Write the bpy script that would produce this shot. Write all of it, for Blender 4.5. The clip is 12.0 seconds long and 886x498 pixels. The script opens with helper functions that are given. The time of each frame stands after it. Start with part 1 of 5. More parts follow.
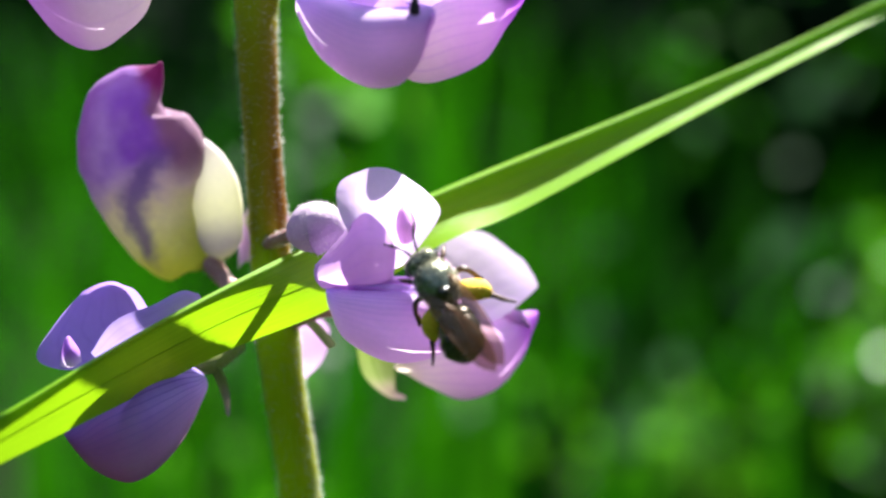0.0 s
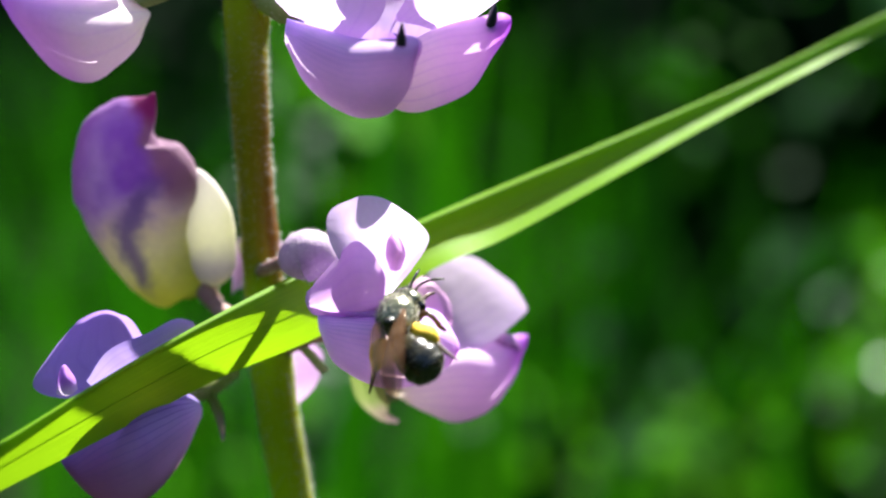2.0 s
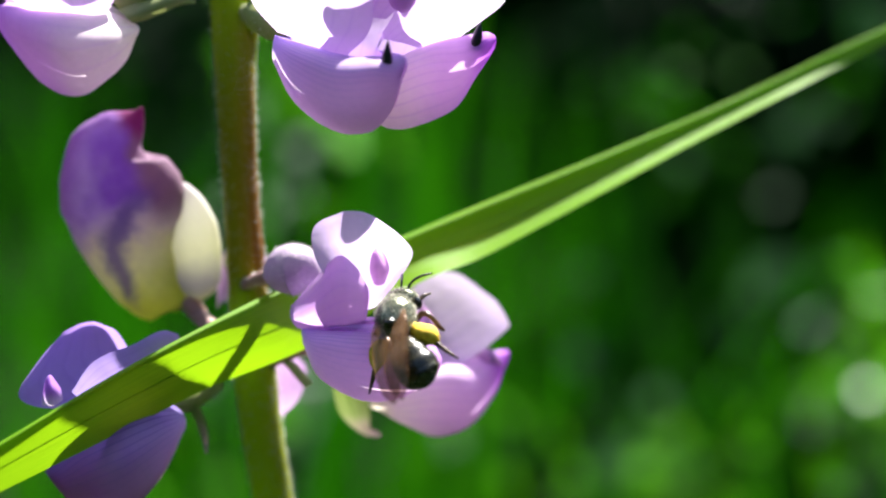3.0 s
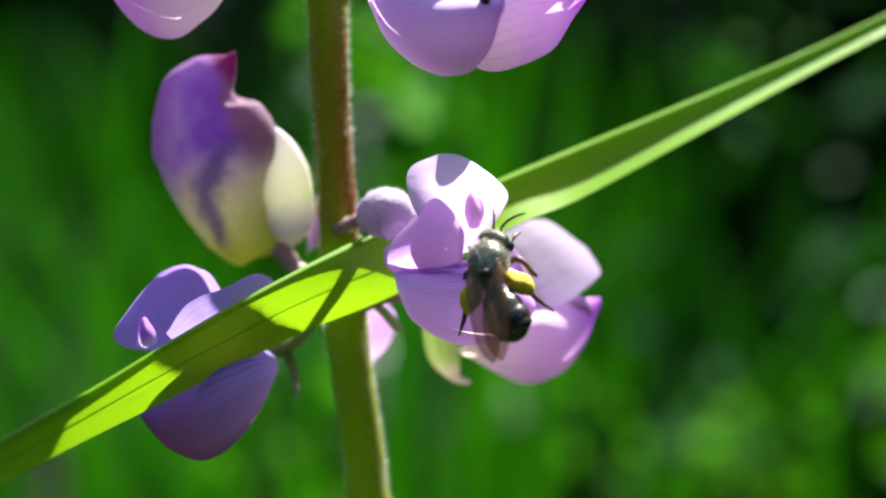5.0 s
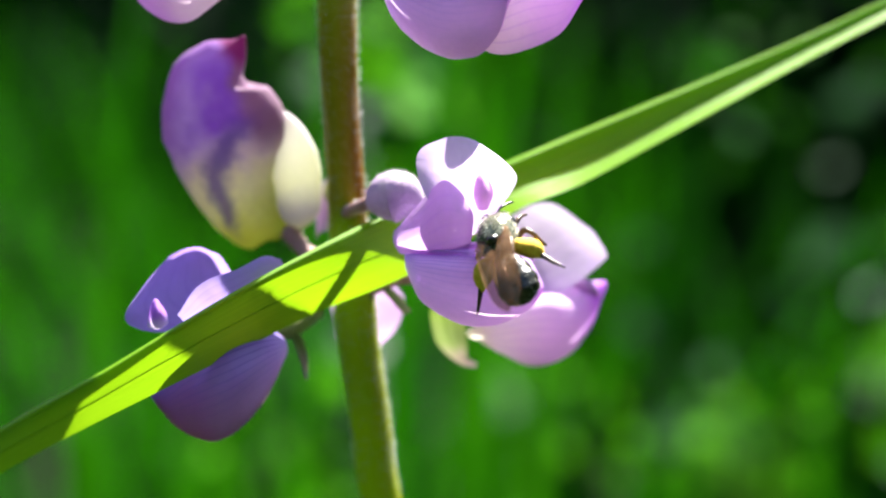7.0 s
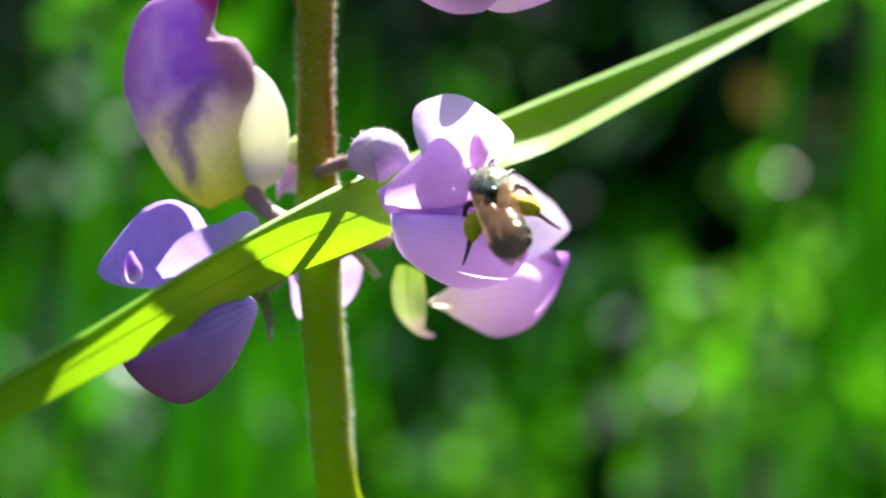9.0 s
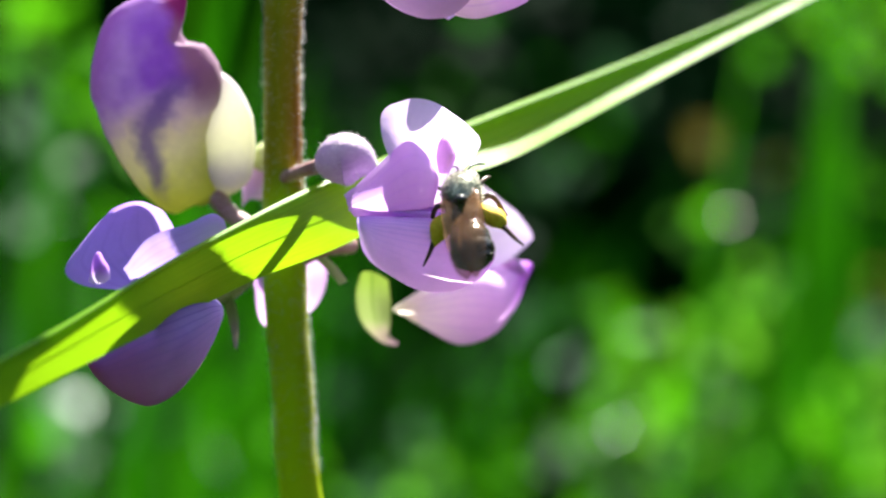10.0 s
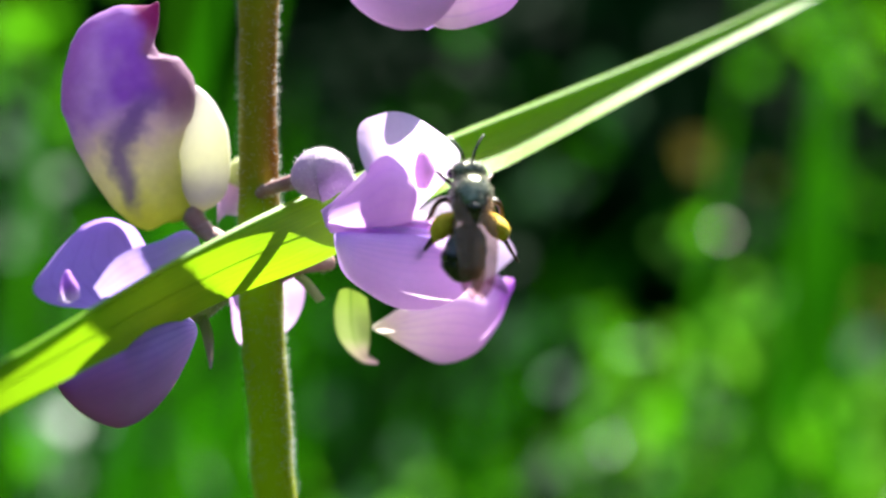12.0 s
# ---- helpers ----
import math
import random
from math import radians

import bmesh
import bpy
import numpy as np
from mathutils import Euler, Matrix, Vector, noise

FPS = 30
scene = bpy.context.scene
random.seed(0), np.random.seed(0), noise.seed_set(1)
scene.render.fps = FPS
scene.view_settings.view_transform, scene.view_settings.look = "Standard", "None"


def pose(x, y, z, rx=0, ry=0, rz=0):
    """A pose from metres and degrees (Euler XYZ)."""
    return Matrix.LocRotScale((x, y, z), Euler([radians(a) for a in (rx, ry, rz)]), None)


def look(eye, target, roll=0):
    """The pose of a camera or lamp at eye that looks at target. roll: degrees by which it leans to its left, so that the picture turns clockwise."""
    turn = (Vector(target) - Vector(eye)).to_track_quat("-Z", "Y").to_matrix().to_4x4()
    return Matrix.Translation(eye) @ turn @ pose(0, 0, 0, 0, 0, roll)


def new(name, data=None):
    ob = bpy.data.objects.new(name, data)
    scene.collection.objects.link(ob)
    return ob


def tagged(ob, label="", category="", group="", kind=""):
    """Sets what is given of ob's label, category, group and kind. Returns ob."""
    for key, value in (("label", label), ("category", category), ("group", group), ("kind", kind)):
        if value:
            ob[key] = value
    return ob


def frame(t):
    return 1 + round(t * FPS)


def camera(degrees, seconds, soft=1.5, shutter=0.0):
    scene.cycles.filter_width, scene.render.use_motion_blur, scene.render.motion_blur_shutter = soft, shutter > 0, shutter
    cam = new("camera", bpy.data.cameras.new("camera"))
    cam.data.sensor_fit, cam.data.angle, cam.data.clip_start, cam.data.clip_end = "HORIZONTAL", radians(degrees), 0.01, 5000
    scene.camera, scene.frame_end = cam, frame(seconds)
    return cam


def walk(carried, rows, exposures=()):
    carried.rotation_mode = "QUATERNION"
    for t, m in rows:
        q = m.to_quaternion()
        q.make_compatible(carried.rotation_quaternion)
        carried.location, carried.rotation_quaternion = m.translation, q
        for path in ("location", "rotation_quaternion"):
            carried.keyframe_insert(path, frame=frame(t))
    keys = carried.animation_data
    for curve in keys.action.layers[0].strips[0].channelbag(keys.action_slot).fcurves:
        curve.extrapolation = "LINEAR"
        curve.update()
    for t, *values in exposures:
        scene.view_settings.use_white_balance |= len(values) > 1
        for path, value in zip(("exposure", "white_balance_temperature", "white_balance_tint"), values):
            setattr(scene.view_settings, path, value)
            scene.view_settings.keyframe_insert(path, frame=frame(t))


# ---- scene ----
MM = 0.001
ORIGIN = Vector((0.0, 0.0, 0.35))
TILT = radians(8)

# ---- camera: a compact camera held by hand about 11 cm from the flower ----
cam = camera(28, 12.0, soft=2.2)
cam.data.dof.use_dof = True
cam.data.dof.focus_distance = 0.1115
cam.data.dof.aperture_fstop = 17.0
cam.data.dof.aperture_blades = 0
walk(cam, [
    (0, pose(0.00853, -0.11261, 0.36449, 81.999, -0.001, 0.000)),
    (0.5, pose(0.00832, -0.11264, 0.36554, 82.206, 0.146, 0.007)),
    (1, pose(0.00876, -0.11287, 0.36618, 82.569, 0.236, -0.023)),
    (1.5, pose(0.00900, -0.11436, 0.36680, 83.089, 0.446, -0.099)),
    (2, pose(0.00947, -0.11417, 0.36565, 82.371, 0.565, 0.053)),
    (2.5, pose(0.00948, -0.11481, 0.36582, 82.669, 0.015, -0.313)),
    (4.3, pose(0.00774, -0.11630, 0.36358, 83.440, -0.141, -0.498)),
    (4.5, pose(0.00619, -0.11586, 0.36342, 82.703, -0.767, 0.489)),
    (5, pose(0.00697, -0.11525, 0.36330, 82.295, -0.130, 1.397)),
    (5.5, pose(0.00707, -0.11476, 0.36305, 81.990, 0.174, 2.510)),
    (6, pose(0.00609, -0.11510, 0.36330, 82.245, 0.001, 1.571)),
    (6.5, pose(0.00622, -0.11546, 0.36310, 82.394, 0.059, 0.802)),
    (7, pose(0.00592, -0.11639, 0.36234, 82.267, -0.134, 1.142)),
    (7.5, pose(0.00432, -0.11577, 0.36094, 82.499, -0.809, -1.280)),
    (7.7, pose(0.00326, -0.11442, 0.35894, 82.866, -0.880, -2.409)),
    (9.3, pose(-0.01263, -0.11336, 0.35604, 83.982, -3.181, -8.373)),
    (9.5, pose(-0.01244, -0.11387, 0.35507, 84.728, -3.177, -8.480)),
    (10, pose(-0.01292, -0.11416, 0.35410, 85.279, -3.407, -9.752)),
    (10.5, pose(-0.01290, -0.11317, 0.35466, 85.357, -3.516, -10.205)),
    (11, pose(-0.01190, -0.11474, 0.35486, 85.568, -3.578, -9.998)),
    (11.5, pose(-0.01358, -0.11328, 0.35434, 85.328, -3.518, -9.923)),
    (12, pose(-0.01158, -0.11157, 0.35397, 85.806, -3.241, -9.985)),
], exposures=[(0, 2.38), (1.0, 2.30), (2.0, 2.14), (4.5, 2.07), (6.0, 2.36), (7.6, 2.48), (9.4, 2.6), (12.0, 2.6)])

# ---- world and sun ----
SUN_TO = Vector((0.26, 0.46, 0.85)).normalized()
world = bpy.data.worlds.new("sky")
scene.world = world
world.use_nodes = True
wn = world.node_tree
sky = wn.nodes.new("ShaderNodeTexSky")
sky.sky_type = "NISHITA"
sky.sun_disc = False
sky.sun_elevation = math.asin(SUN_TO.z)
sky.sun_rotation = math.atan2(SUN_TO.x, SUN_TO.y)
wn.links.new(sky.outputs[0], wn.nodes["Background"].inputs[0])
wn.nodes["Background"].inputs[1].default_value = 0.06
sun = new("sun", bpy.data.lights.new("sun", "SUN"))
sun.data.energy = 5.0
sun.data.angle = radians(0.53)
sun.data.color = (1.0, 0.97, 0.92)
sun.matrix_world = look(ORIGIN + SUN_TO, ORIGIN)


# ---- places near the plant: millimetres to the right, down and away from the round calyx ----
def at(u, v, w):
    s, c = math.sin(TILT), math.cos(TILT)
    return ORIGIN + Vector((u, -s * v + c * w, -c * v - s * w)) * MM


def V(p):
    return Vector(p)


# ---- materials ----
def nodes_of(name):
    m = bpy.data.materials.new(name)
    m.use_nodes = True
    m.node_tree.nodes.clear()
    return m, m.node_tree


def node(t, kind, **ins):
    n = t.nodes.new(kind)
    for k, v in ins.items():
        k = k.replace("_", " ")
        if isinstance(v, bpy.types.NodeSocket):
            t.links.new(v, n.inputs[k])
        else:
            n.inputs[k].default_value = v
    return n


def ramp(t, fac, stops, mode="EASE"):
    n = t.nodes.new("ShaderNodeValToRGB")
    n.color_ramp.interpolation = mode
    e = n.color_ramp.elements
    while len(e) < len(stops):
        e.new(0.5)
    for el, (p, c) in zip(e, stops):
        el.position, el.color = p, (*c, 1)
    t.links.new(fac, n.inputs[0])
    return n.outputs[0]


def mixed(t, fac, a, b, blend="MIX"):
    n = t.nodes.new("ShaderNodeMix")
    n.data_type, n.blend_type = "RGBA", blend
    for sock, v in ((n.inputs[0], fac), (n.inputs[6], a), (n.inputs[7], b)):
        if isinstance(v, bpy.types.NodeSocket):
            t.links.new(v, sock)
        else:
            sock.default_value = v if not isinstance(v, tuple) else (*v, 1)
    return n.outputs[2]


def math_(t, op, a, b=0.0):
    n = t.nodes.new("ShaderNodeMath")
    n.operation = op
    for sock, v in zip(n.inputs, (a, b)):
        if isinstance(v, bpy.types.NodeSocket):
            t.links.new(v, sock)
        else:
            sock.default_value = v
    return n.outputs[0]


def noise_(t, scale, detail=3.0, rough=0.5, coord="Object", stretch=None):
    tc = t.nodes.new("ShaderNodeTexCoord")
    out = tc.outputs[coord]
    if stretch:
        mp = node(t, "ShaderNodeMapping", Vector=out)
        mp.inputs["Scale"].default_value = stretch
        out = mp.outputs[0]
    n = node(t, "ShaderNodeTexNoise", Vector=out, Scale=scale, Detail=detail, Roughness=rough)
    return n.outputs["Fac"]


def leafy(t, colour, rough, through_share, through_colour, bump=None, strength=0.2, coat=0.0, sheen=0.0, spec=0.5):
    """A thin living surface: glossy or velvety above, with light coming through."""
    p = node(t, "ShaderNodeBsdfPrincipled", Base_Color=colour, Roughness=rough)
    p.inputs["Coat Weight"].default_value = coat
    p.inputs["Coat Roughness"].default_value = 0.42
    p.inputs["Sheen Weight"].default_value = sheen
    p.inputs["Specular IOR Level"].default_value = spec
    tr = node(t, "ShaderNodeBsdfTranslucent", Color=through_colour)
    if bump is not None:
        b = node(t, "ShaderNodeBump", Height=bump, Strength=strength, Distance=0.0003)
        t.links.new(b.outputs[0], p.inputs["Normal"])
        t.links.new(b.outputs[0], tr.inputs["Normal"])
    mix = node(t, "ShaderNodeMixShader", Fac=through_share)
    t.links.new(p.outputs[0], mix.inputs[1])
    t.links.new(tr.outputs[0], mix.inputs[2])
    out = t.nodes.new("ShaderNodeOutputMaterial")
    t.links.new(mix.outputs[0], out.inputs[0])


def petal_material(name, stops, veins=0.35, vein_colour=(0.16, 0.07, 0.42), lines=9.0, edge=None, share=0.42, mottled=0.25, low=None, near=False, top=None):
    """Along the petal runs u, across it v; the veins fan out from the base."""
    m, t = nodes_of(name)
    tc = t.nodes.new("ShaderNodeTexCoord")
    sep = node(t, "ShaderNodeSeparateXYZ", Vector=tc.outputs["UV"])
    u, v = sep.outputs[0], sep.outputs[1]
    wob = noise_(t, 250.0, 2.0)
    colour = ramp(t, math_(t, "ADD", u, math_(t, "MULTIPLY", math_(t, "SUBTRACT", wob, 0.5), mottled)), stops)
    if low:
        colour = mixed(t, math_(t, "MULTIPLY", math_(t, "POWER", v, 2.0), math_(t, "SUBTRACT", 0.95, math_(t, "MULTIPLY", u, 0.75))), colour, low)
    if top:
        colour = mixed(t, math_(t, "MULTIPLY", math_(t, "POWER", math_(t, "SUBTRACT", 1.0, v), 1.7), 0.9), colour, top)
    if edge:
        rim = math_(t, "MULTIPLY", math_(t, "ABSOLUTE", math_(t, "SUBTRACT", v, 0.5)), 2.0)
        colour = mixed(t, math_(t, "MULTIPLY", math_(t, "MULTIPLY", math_(t, "POWER", rim, 5.0), 0.9), math_(t, "POWER", u, 0.8)), colour, edge)
    wave = math_(t, "SINE", math_(t, "ADD", math_(t, "MULTIPLY", v, lines * 6.283), math_(t, "MULTIPLY", wob, 2.5)))
    thin = math_(t, "POWER", math_(t, "MAXIMUM", wave, 0.0), 5.0)
    fade = math_(t, "MULTIPLY", thin, math_(t, "MULTIPLY", math_(t, "SUBTRACT", 1.05, u), veins))
    if near:
        fade = math_(t, "MULTIPLY", fade, math_(t, "MULTIPLY", math_(t, "POWER", math_(t, "SUBTRACT", 1.0, v), 2.2), 1.9))
    colour = mixed(t, fade, colour, vein_colour)
    grain = noise_(t, 2500.0, 2.0)
    colour = mixed(t, 0.18, colour, mixed(t, grain, (0.45, 0.45, 0.5), (1, 1, 1)), "MULTIPLY")
    bump = math_(t, "ADD", math_(t, "MULTIPLY", wave, 0.07), noise_(t, 700.0, 3.0))
    leafy(t, colour, 0.6, share, colour, bump, 0.18, 0.0, 0.1, 0.2)
    return m


VIOLET = (0.44, 0.19, 0.70)
DEEP = (0.25, 0.08, 0.50)
M_BANNER = petal_material("pale_lilac_petal", [(0, (0.69, 0.49, 0.82)), (0.5, (0.78, 0.61, 0.87)), (1, (0.72, 0.54, 0.85))], 0.16, VIOLET, 7, share=0.66)
M_FOLD = petal_material("lilac_petal", [(0, (0.64, 0.44, 0.74)), (0.35, (0.64, 0.37, 0.70)), (0.7, (0.70, 0.44, 0.74)), (1, (0.66, 0.36, 0.70))], 0.2, VIOLET, 5, share=0.5)
M_WING = petal_material("violet_wing_petal", [(0, (0.58, 0.46, 0.82)), (0.3, (0.88, 0.64, 0.84)), (0.75, (0.84, 0.52, 0.78)), (1, (0.64, 0.22, 0.62))], 1.0, (0.13, 0.08, 0.50), 14, low=(0.97, 0.78, 0.86), near=True, share=0.5, top=(0.50, 0.37, 0.78))
M_WINGPALE = petal_material("cream_to_violet_petal", [(0, (0.80, 0.74, 0.58)), (0.2, (0.90, 0.76, 0.84)), (0.55, (0.82, 0.54, 0.86)), (0.88, (0.54, 0.18, 0.72)), (1, (0.40, 0.09, 0.60))], 0.25, (0.42, 0.16, 0.66), 9, share=0.45)
M_CREAMWING = petal_material("violet_to_cream_petal", [(0, (0.84, 0.82, 0.68)), (0.3, (0.84, 0.72, 0.78)), (0.6, (0.66, 0.38, 0.76)), (1, VIOLET)], 0.15, VIOLET, 4)
M_PURPLE = petal_material("blue_violet_petal", [(0, (0.50, 0.38, 0.80)), (0.5, (0.46, 0.32, 0.74)), (1, (0.42, 0.26, 0.68))], 0.22, (0.18, 0.08, 0.48), 6, share=0.42)
M_PURPLEWING = petal_material("dark_violet_petal", [(0, (0.84, 0.78, 0.96)), (0.2, (0.74, 0.56, 0.86)), (0.45, (0.72, 0.36, 0.70)), (0.7, (0.66, 0.17, 0.44)), (1, (0.46, 0.03, 0.12))], 0.9, (0.14, 0.07, 0.48), 12, edge=(0.50, 0.06, 0.22), near=True, top=(0.36, 0.25, 0.80), share=0.52, low=(0.95, 0.64, 0.76))
M_LOBE = petal_material("cream_bud_side", [(0, (0.40, 0.30, 0.50)), (0.16, (0.74, 0.68, 0.68)), (0.3, (0.85, 0.83, 0.74)), (0.62, (0.85, 0.84, 0.64)), (0.8, (0.46, 0.42, 0.48)), (1, (0.66, 0.64, 0.40))], 0.05, VIOLET, 4, share=0.5)
M_MAUVE = petal_material("mauve_fold", [(0, (0.80, 0.66, 0.88)), (0.35, (0.50, 0.22, 0.70)), (1, (0.46, 0.20, 0.68))], 0.1, DEEP, 3)
M_TOOTH = petal_material("rose_violet_fold", [(0, (0.80, 0.48, 0.78)), (1, (0.74, 0.38, 0.74))], 0.1, DEEP, 3)


def band(t, x, a, b):
    """0 below a, 1 above b, smooth between."""
    n = t.nodes.new("ShaderNodeMapRange")
    n.interpolation_type = "SMOOTHSTEP"
    n.inputs[1].default_value, n.inputs[2].default_value = a, b
    t.links.new(x, n.inputs[0])
    return n.outputs[0]


def bud_material():
    """Along the bud runs u from its foot to its tip; round it v, with the broad side at 0.5."""
    m, t = nodes_of("flower_bud")
    tc = t.nodes.new("ShaderNodeTexCoord")
    sep = node(t, "ShaderNodeSeparateXYZ", Vector=tc.outputs["UV"])
    u, v = sep.outputs[0], sep.outputs[1]
    wob = math_(t, "SUBTRACT", noise_(t, 260.0, 3.0), 0.5)
    uu = math_(t, "ADD", u, math_(t, "MULTIPLY", wob, 0.20))
    colour = ramp(t, uu, [(0.0, (0.40, 0.44, 0.03)), (0.14, (0.78, 0.80, 0.12)), (0.30, (0.86, 0.85, 0.46)), (0.40, (0.76, 0.70, 0.62))])
    side = math_(t, "ADD", uu, math_(t, "MULTIPLY", math_(t, "SUBTRACT", 0.5, v), 0.30))
    violet = mixed(t, band(t, noise_(t, 300.0, 2.0), 0.25, 0.75), (0.27, 0.11, 0.60), (0.52, 0.40, 0.72))
    colour = mixed(t, band(t, side, 0.34, 0.50), colour, violet)
    left = band(t, math_(t, "SUBTRACT", 0.44, v), 0.0, 0.14)
    colour = mixed(t, math_(t, "MULTIPLY", left, math_(t, "MULTIPLY", band(t, uu, 0.30, 0.56), 0.75)), colour, (0.38, 0.17, 0.44))
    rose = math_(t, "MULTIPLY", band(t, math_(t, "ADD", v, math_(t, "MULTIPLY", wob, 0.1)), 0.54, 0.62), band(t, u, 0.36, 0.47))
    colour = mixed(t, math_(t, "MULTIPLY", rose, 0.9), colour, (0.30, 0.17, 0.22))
    middle = math_(t, "ADD", 0.29, math_(t, "ADD", math_(t, "MULTIPLY", u, 0.55), math_(t, "MULTIPLY", wob, 0.24)))
    off = math_(t, "ABSOLUTE", math_(t, "SUBTRACT", v, middle))
    stripe = math_(t, "SUBTRACT", 1.0, band(t, math_(t, "SUBTRACT", off, math_(t, "MULTIPLY", u, 0.04)), -0.01, 0.055))
    span = math_(t, "MULTIPLY", band(t, uu, 0.14, 0.22), math_(t, "SUBTRACT", 1.0, band(t, uu, 0.42, 0.56)))
    colour = mixed(t, math_(t, "MULTIPLY", math_(t, "MULTIPLY", stripe, span), 0.8), colour, (0.11, 0.06, 0.30))
    colour = mixed(t, band(t, uu, 0.74, 0.88), colour, (0.26, 0.04, 0.17))
    grain = noise_(t, 1800.0, 3.0)
    colour = mixed(t, 0.3, colour, mixed(t, grain, (0.4, 0.4, 0.45), (1, 1, 1)), "MULTIPLY")
    leafy(t, colour, 0.65, 0.5, colour, noise_(t, 600.0, 4.0), 0.25, 0.0, 0.15, 0.15)
    return m


def green_material(name, stops, scale, stretch, share, rough=0.45, coat=0.0, fibres=None, spec=0.5, island=False, glow=None):
    m, t = nodes_of(name)
    n = noise_(t, scale, 4.0, 0.6, "UV" if fibres else "Object", stretch)
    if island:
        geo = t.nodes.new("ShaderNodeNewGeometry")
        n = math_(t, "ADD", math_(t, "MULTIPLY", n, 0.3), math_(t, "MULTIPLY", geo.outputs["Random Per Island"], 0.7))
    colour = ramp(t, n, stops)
    if fibres:
        tc = t.nodes.new("ShaderNodeTexCoord")
        sep = node(t, "ShaderNodeSeparateXYZ", Vector=tc.outputs["UV"])
        line = math_(t, "SINE", math_(t, "MULTIPLY", sep.outputs[1], fibres * 6.283))
        colour = mixed(t, math_(t, "MULTIPLY", math_(t, "ADD", line, 1.0), 0.03), colour, (0.06, 0.10, 0.01))
        bump = math_(t, "ADD", math_(t, "MULTIPLY", line, 0.05), n)
    else:
        bump = noise_(t, scale * 6, 3.0)
    leafy(t, colour, rough, share, mixed(t, 0.7, colour, glow) if glow else colour, bump, 0.25, coat, 0.0, spec)
    return m


M_BLADE = green_material("grass_blade_green", [(0.25, (0.12, 0.32, 0.002)), (0.75, (0.23, 0.44, 0.006))], 6.0, (2, 10, 1), 0.5, 0.42, 0.06, 12, spec=0.25, glow=(0.36, 0.64, 0.008))


def stem_material():
    m, t = nodes_of("stem_green_brown")
    tc = t.nodes.new("ShaderNodeTexCoord")
    sep = node(t, "ShaderNodeSeparateXYZ", Vector=tc.outputs["UV"])
    base = ramp(t, sep.outputs[0], [(0.14, (0.32, 0.44, 0.006)), (0.3, (0.27, 0.30, 0.008)), (0.4, (0.27, 0.29, 0.008)), (0.46, (0.36, 0.55, 0.004)), (0.8, (0.36, 0.53, 0.005))])
    brown = ramp(t, sep.outputs[0], [(0.14, (0.2, 0.2, 0.2)), (0.25, (0.75, 0.75, 0.75)), (0.4, (0.95, 0.95, 0.95)), (0.48, (0.35, 0.35, 0.35)), (0.6, (0.35, 0.35, 0.35))])
    streak = noise_(t, 260.0, 4.0, 0.6, "Object", (1, 1, 0.1))
    side = math_(t, "MULTIPLY", math_(t, "SUBTRACT", 0.52, math_(t, "ADD", sep.outputs[1], math_(t, "MULTIPLY", math_(t, "SUBTRACT", streak, 0.5), 0.5))), 5.0)
    side = math_(t, "MINIMUM", math_(t, "MAXIMUM", side, 0.0), 1.0)
    colour = mixed(t, math_(t, "MULTIPLY", side, brown), base, (0.23, 0.09, 0.004))
    colour = mixed(t, 0.2, colour, mixed(t, noise_(t, 1800.0, 2.0), (0.4, 0.4, 0.4), (1, 1, 1)), "MULTIPLY")
    leafy(t, colour, 0.5, 0.3, colour, streak, 0.3, spec=0.2)
    return m


M_STEM = stem_material()
M_CALYX = green_material("calyx_pale_green", [(0.25, (0.20, 0.27, 0.05)), (0.75, (0.38, 0.40, 0.17))], 240.0, None, 0.25, 0.5)
M_SEPAL = petal_material("sepal_green_to_rose", [(0, (0.20, 0.30, 0.04)), (0.45, (0.24, 0.31, 0.09)), (0.75, (0.34, 0.27, 0.20)), (1, (0.48, 0.30, 0.36))], 0.6, (0.08, 0.15, 0.01), 2, share=0.28)
M_PINK = green_material("pedicel_pink_brown", [(0.25, (0.30, 0.14, 0.14)), (0.75, (0.46, 0.30, 0.26))], 400.0, None, 0.15, 0.5)
M_BALL = green_material("calyx_lilac", [(0.25, (0.40, 0.28, 0.46)), (0.75, (0.58, 0.46, 0.58))], 420.0, None, 0.3, 0.55)
M_HAIR = green_material("white_hairs", [(0.2, (0.75, 0.72, 0.68)), (0.8, (0.85, 0.83, 0.8))], 300.0, None, 0.4, 0.4)
# Per-blade colour holds light and shade: near-black for gaps, bright for lit blades.
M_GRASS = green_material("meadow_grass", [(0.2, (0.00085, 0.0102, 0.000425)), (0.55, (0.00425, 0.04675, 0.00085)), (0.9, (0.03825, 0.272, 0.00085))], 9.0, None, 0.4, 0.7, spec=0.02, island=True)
M_LEAFY = green_material("tall_grass_leaf", [(0.25, (0.0091, 0.0845, 0.00065)), (0.75, (0.026, 0.143, 0.0013))], 12.0, None, 0.45, 0.6, spec=0.05)
M_GLINT = green_material("sunlit_herb_leaf", [(0.25, (0.0595, 0.238, 0.0085)), (0.75, (0.1275, 0.357, 0.017))], 60.0, None, 0.45, 0.45, spec=0.3)
M_WEED = green_material("meadow_leaf", [(0.25, (0.018, 0.12, 0.003)), (0.75, (0.07, 0.28, 0.004))], 30.0, None, 0.45, 0.6, spec=0.05, island=True)
M_SEED = green_material("seed_head_pale", [(0.25, (0.0112, 0.044, 0.0128)), (0.75, (0.04, 0.104, 0.04))], 60.0, None, 0.3, 0.5, spec=0.15, island=True)
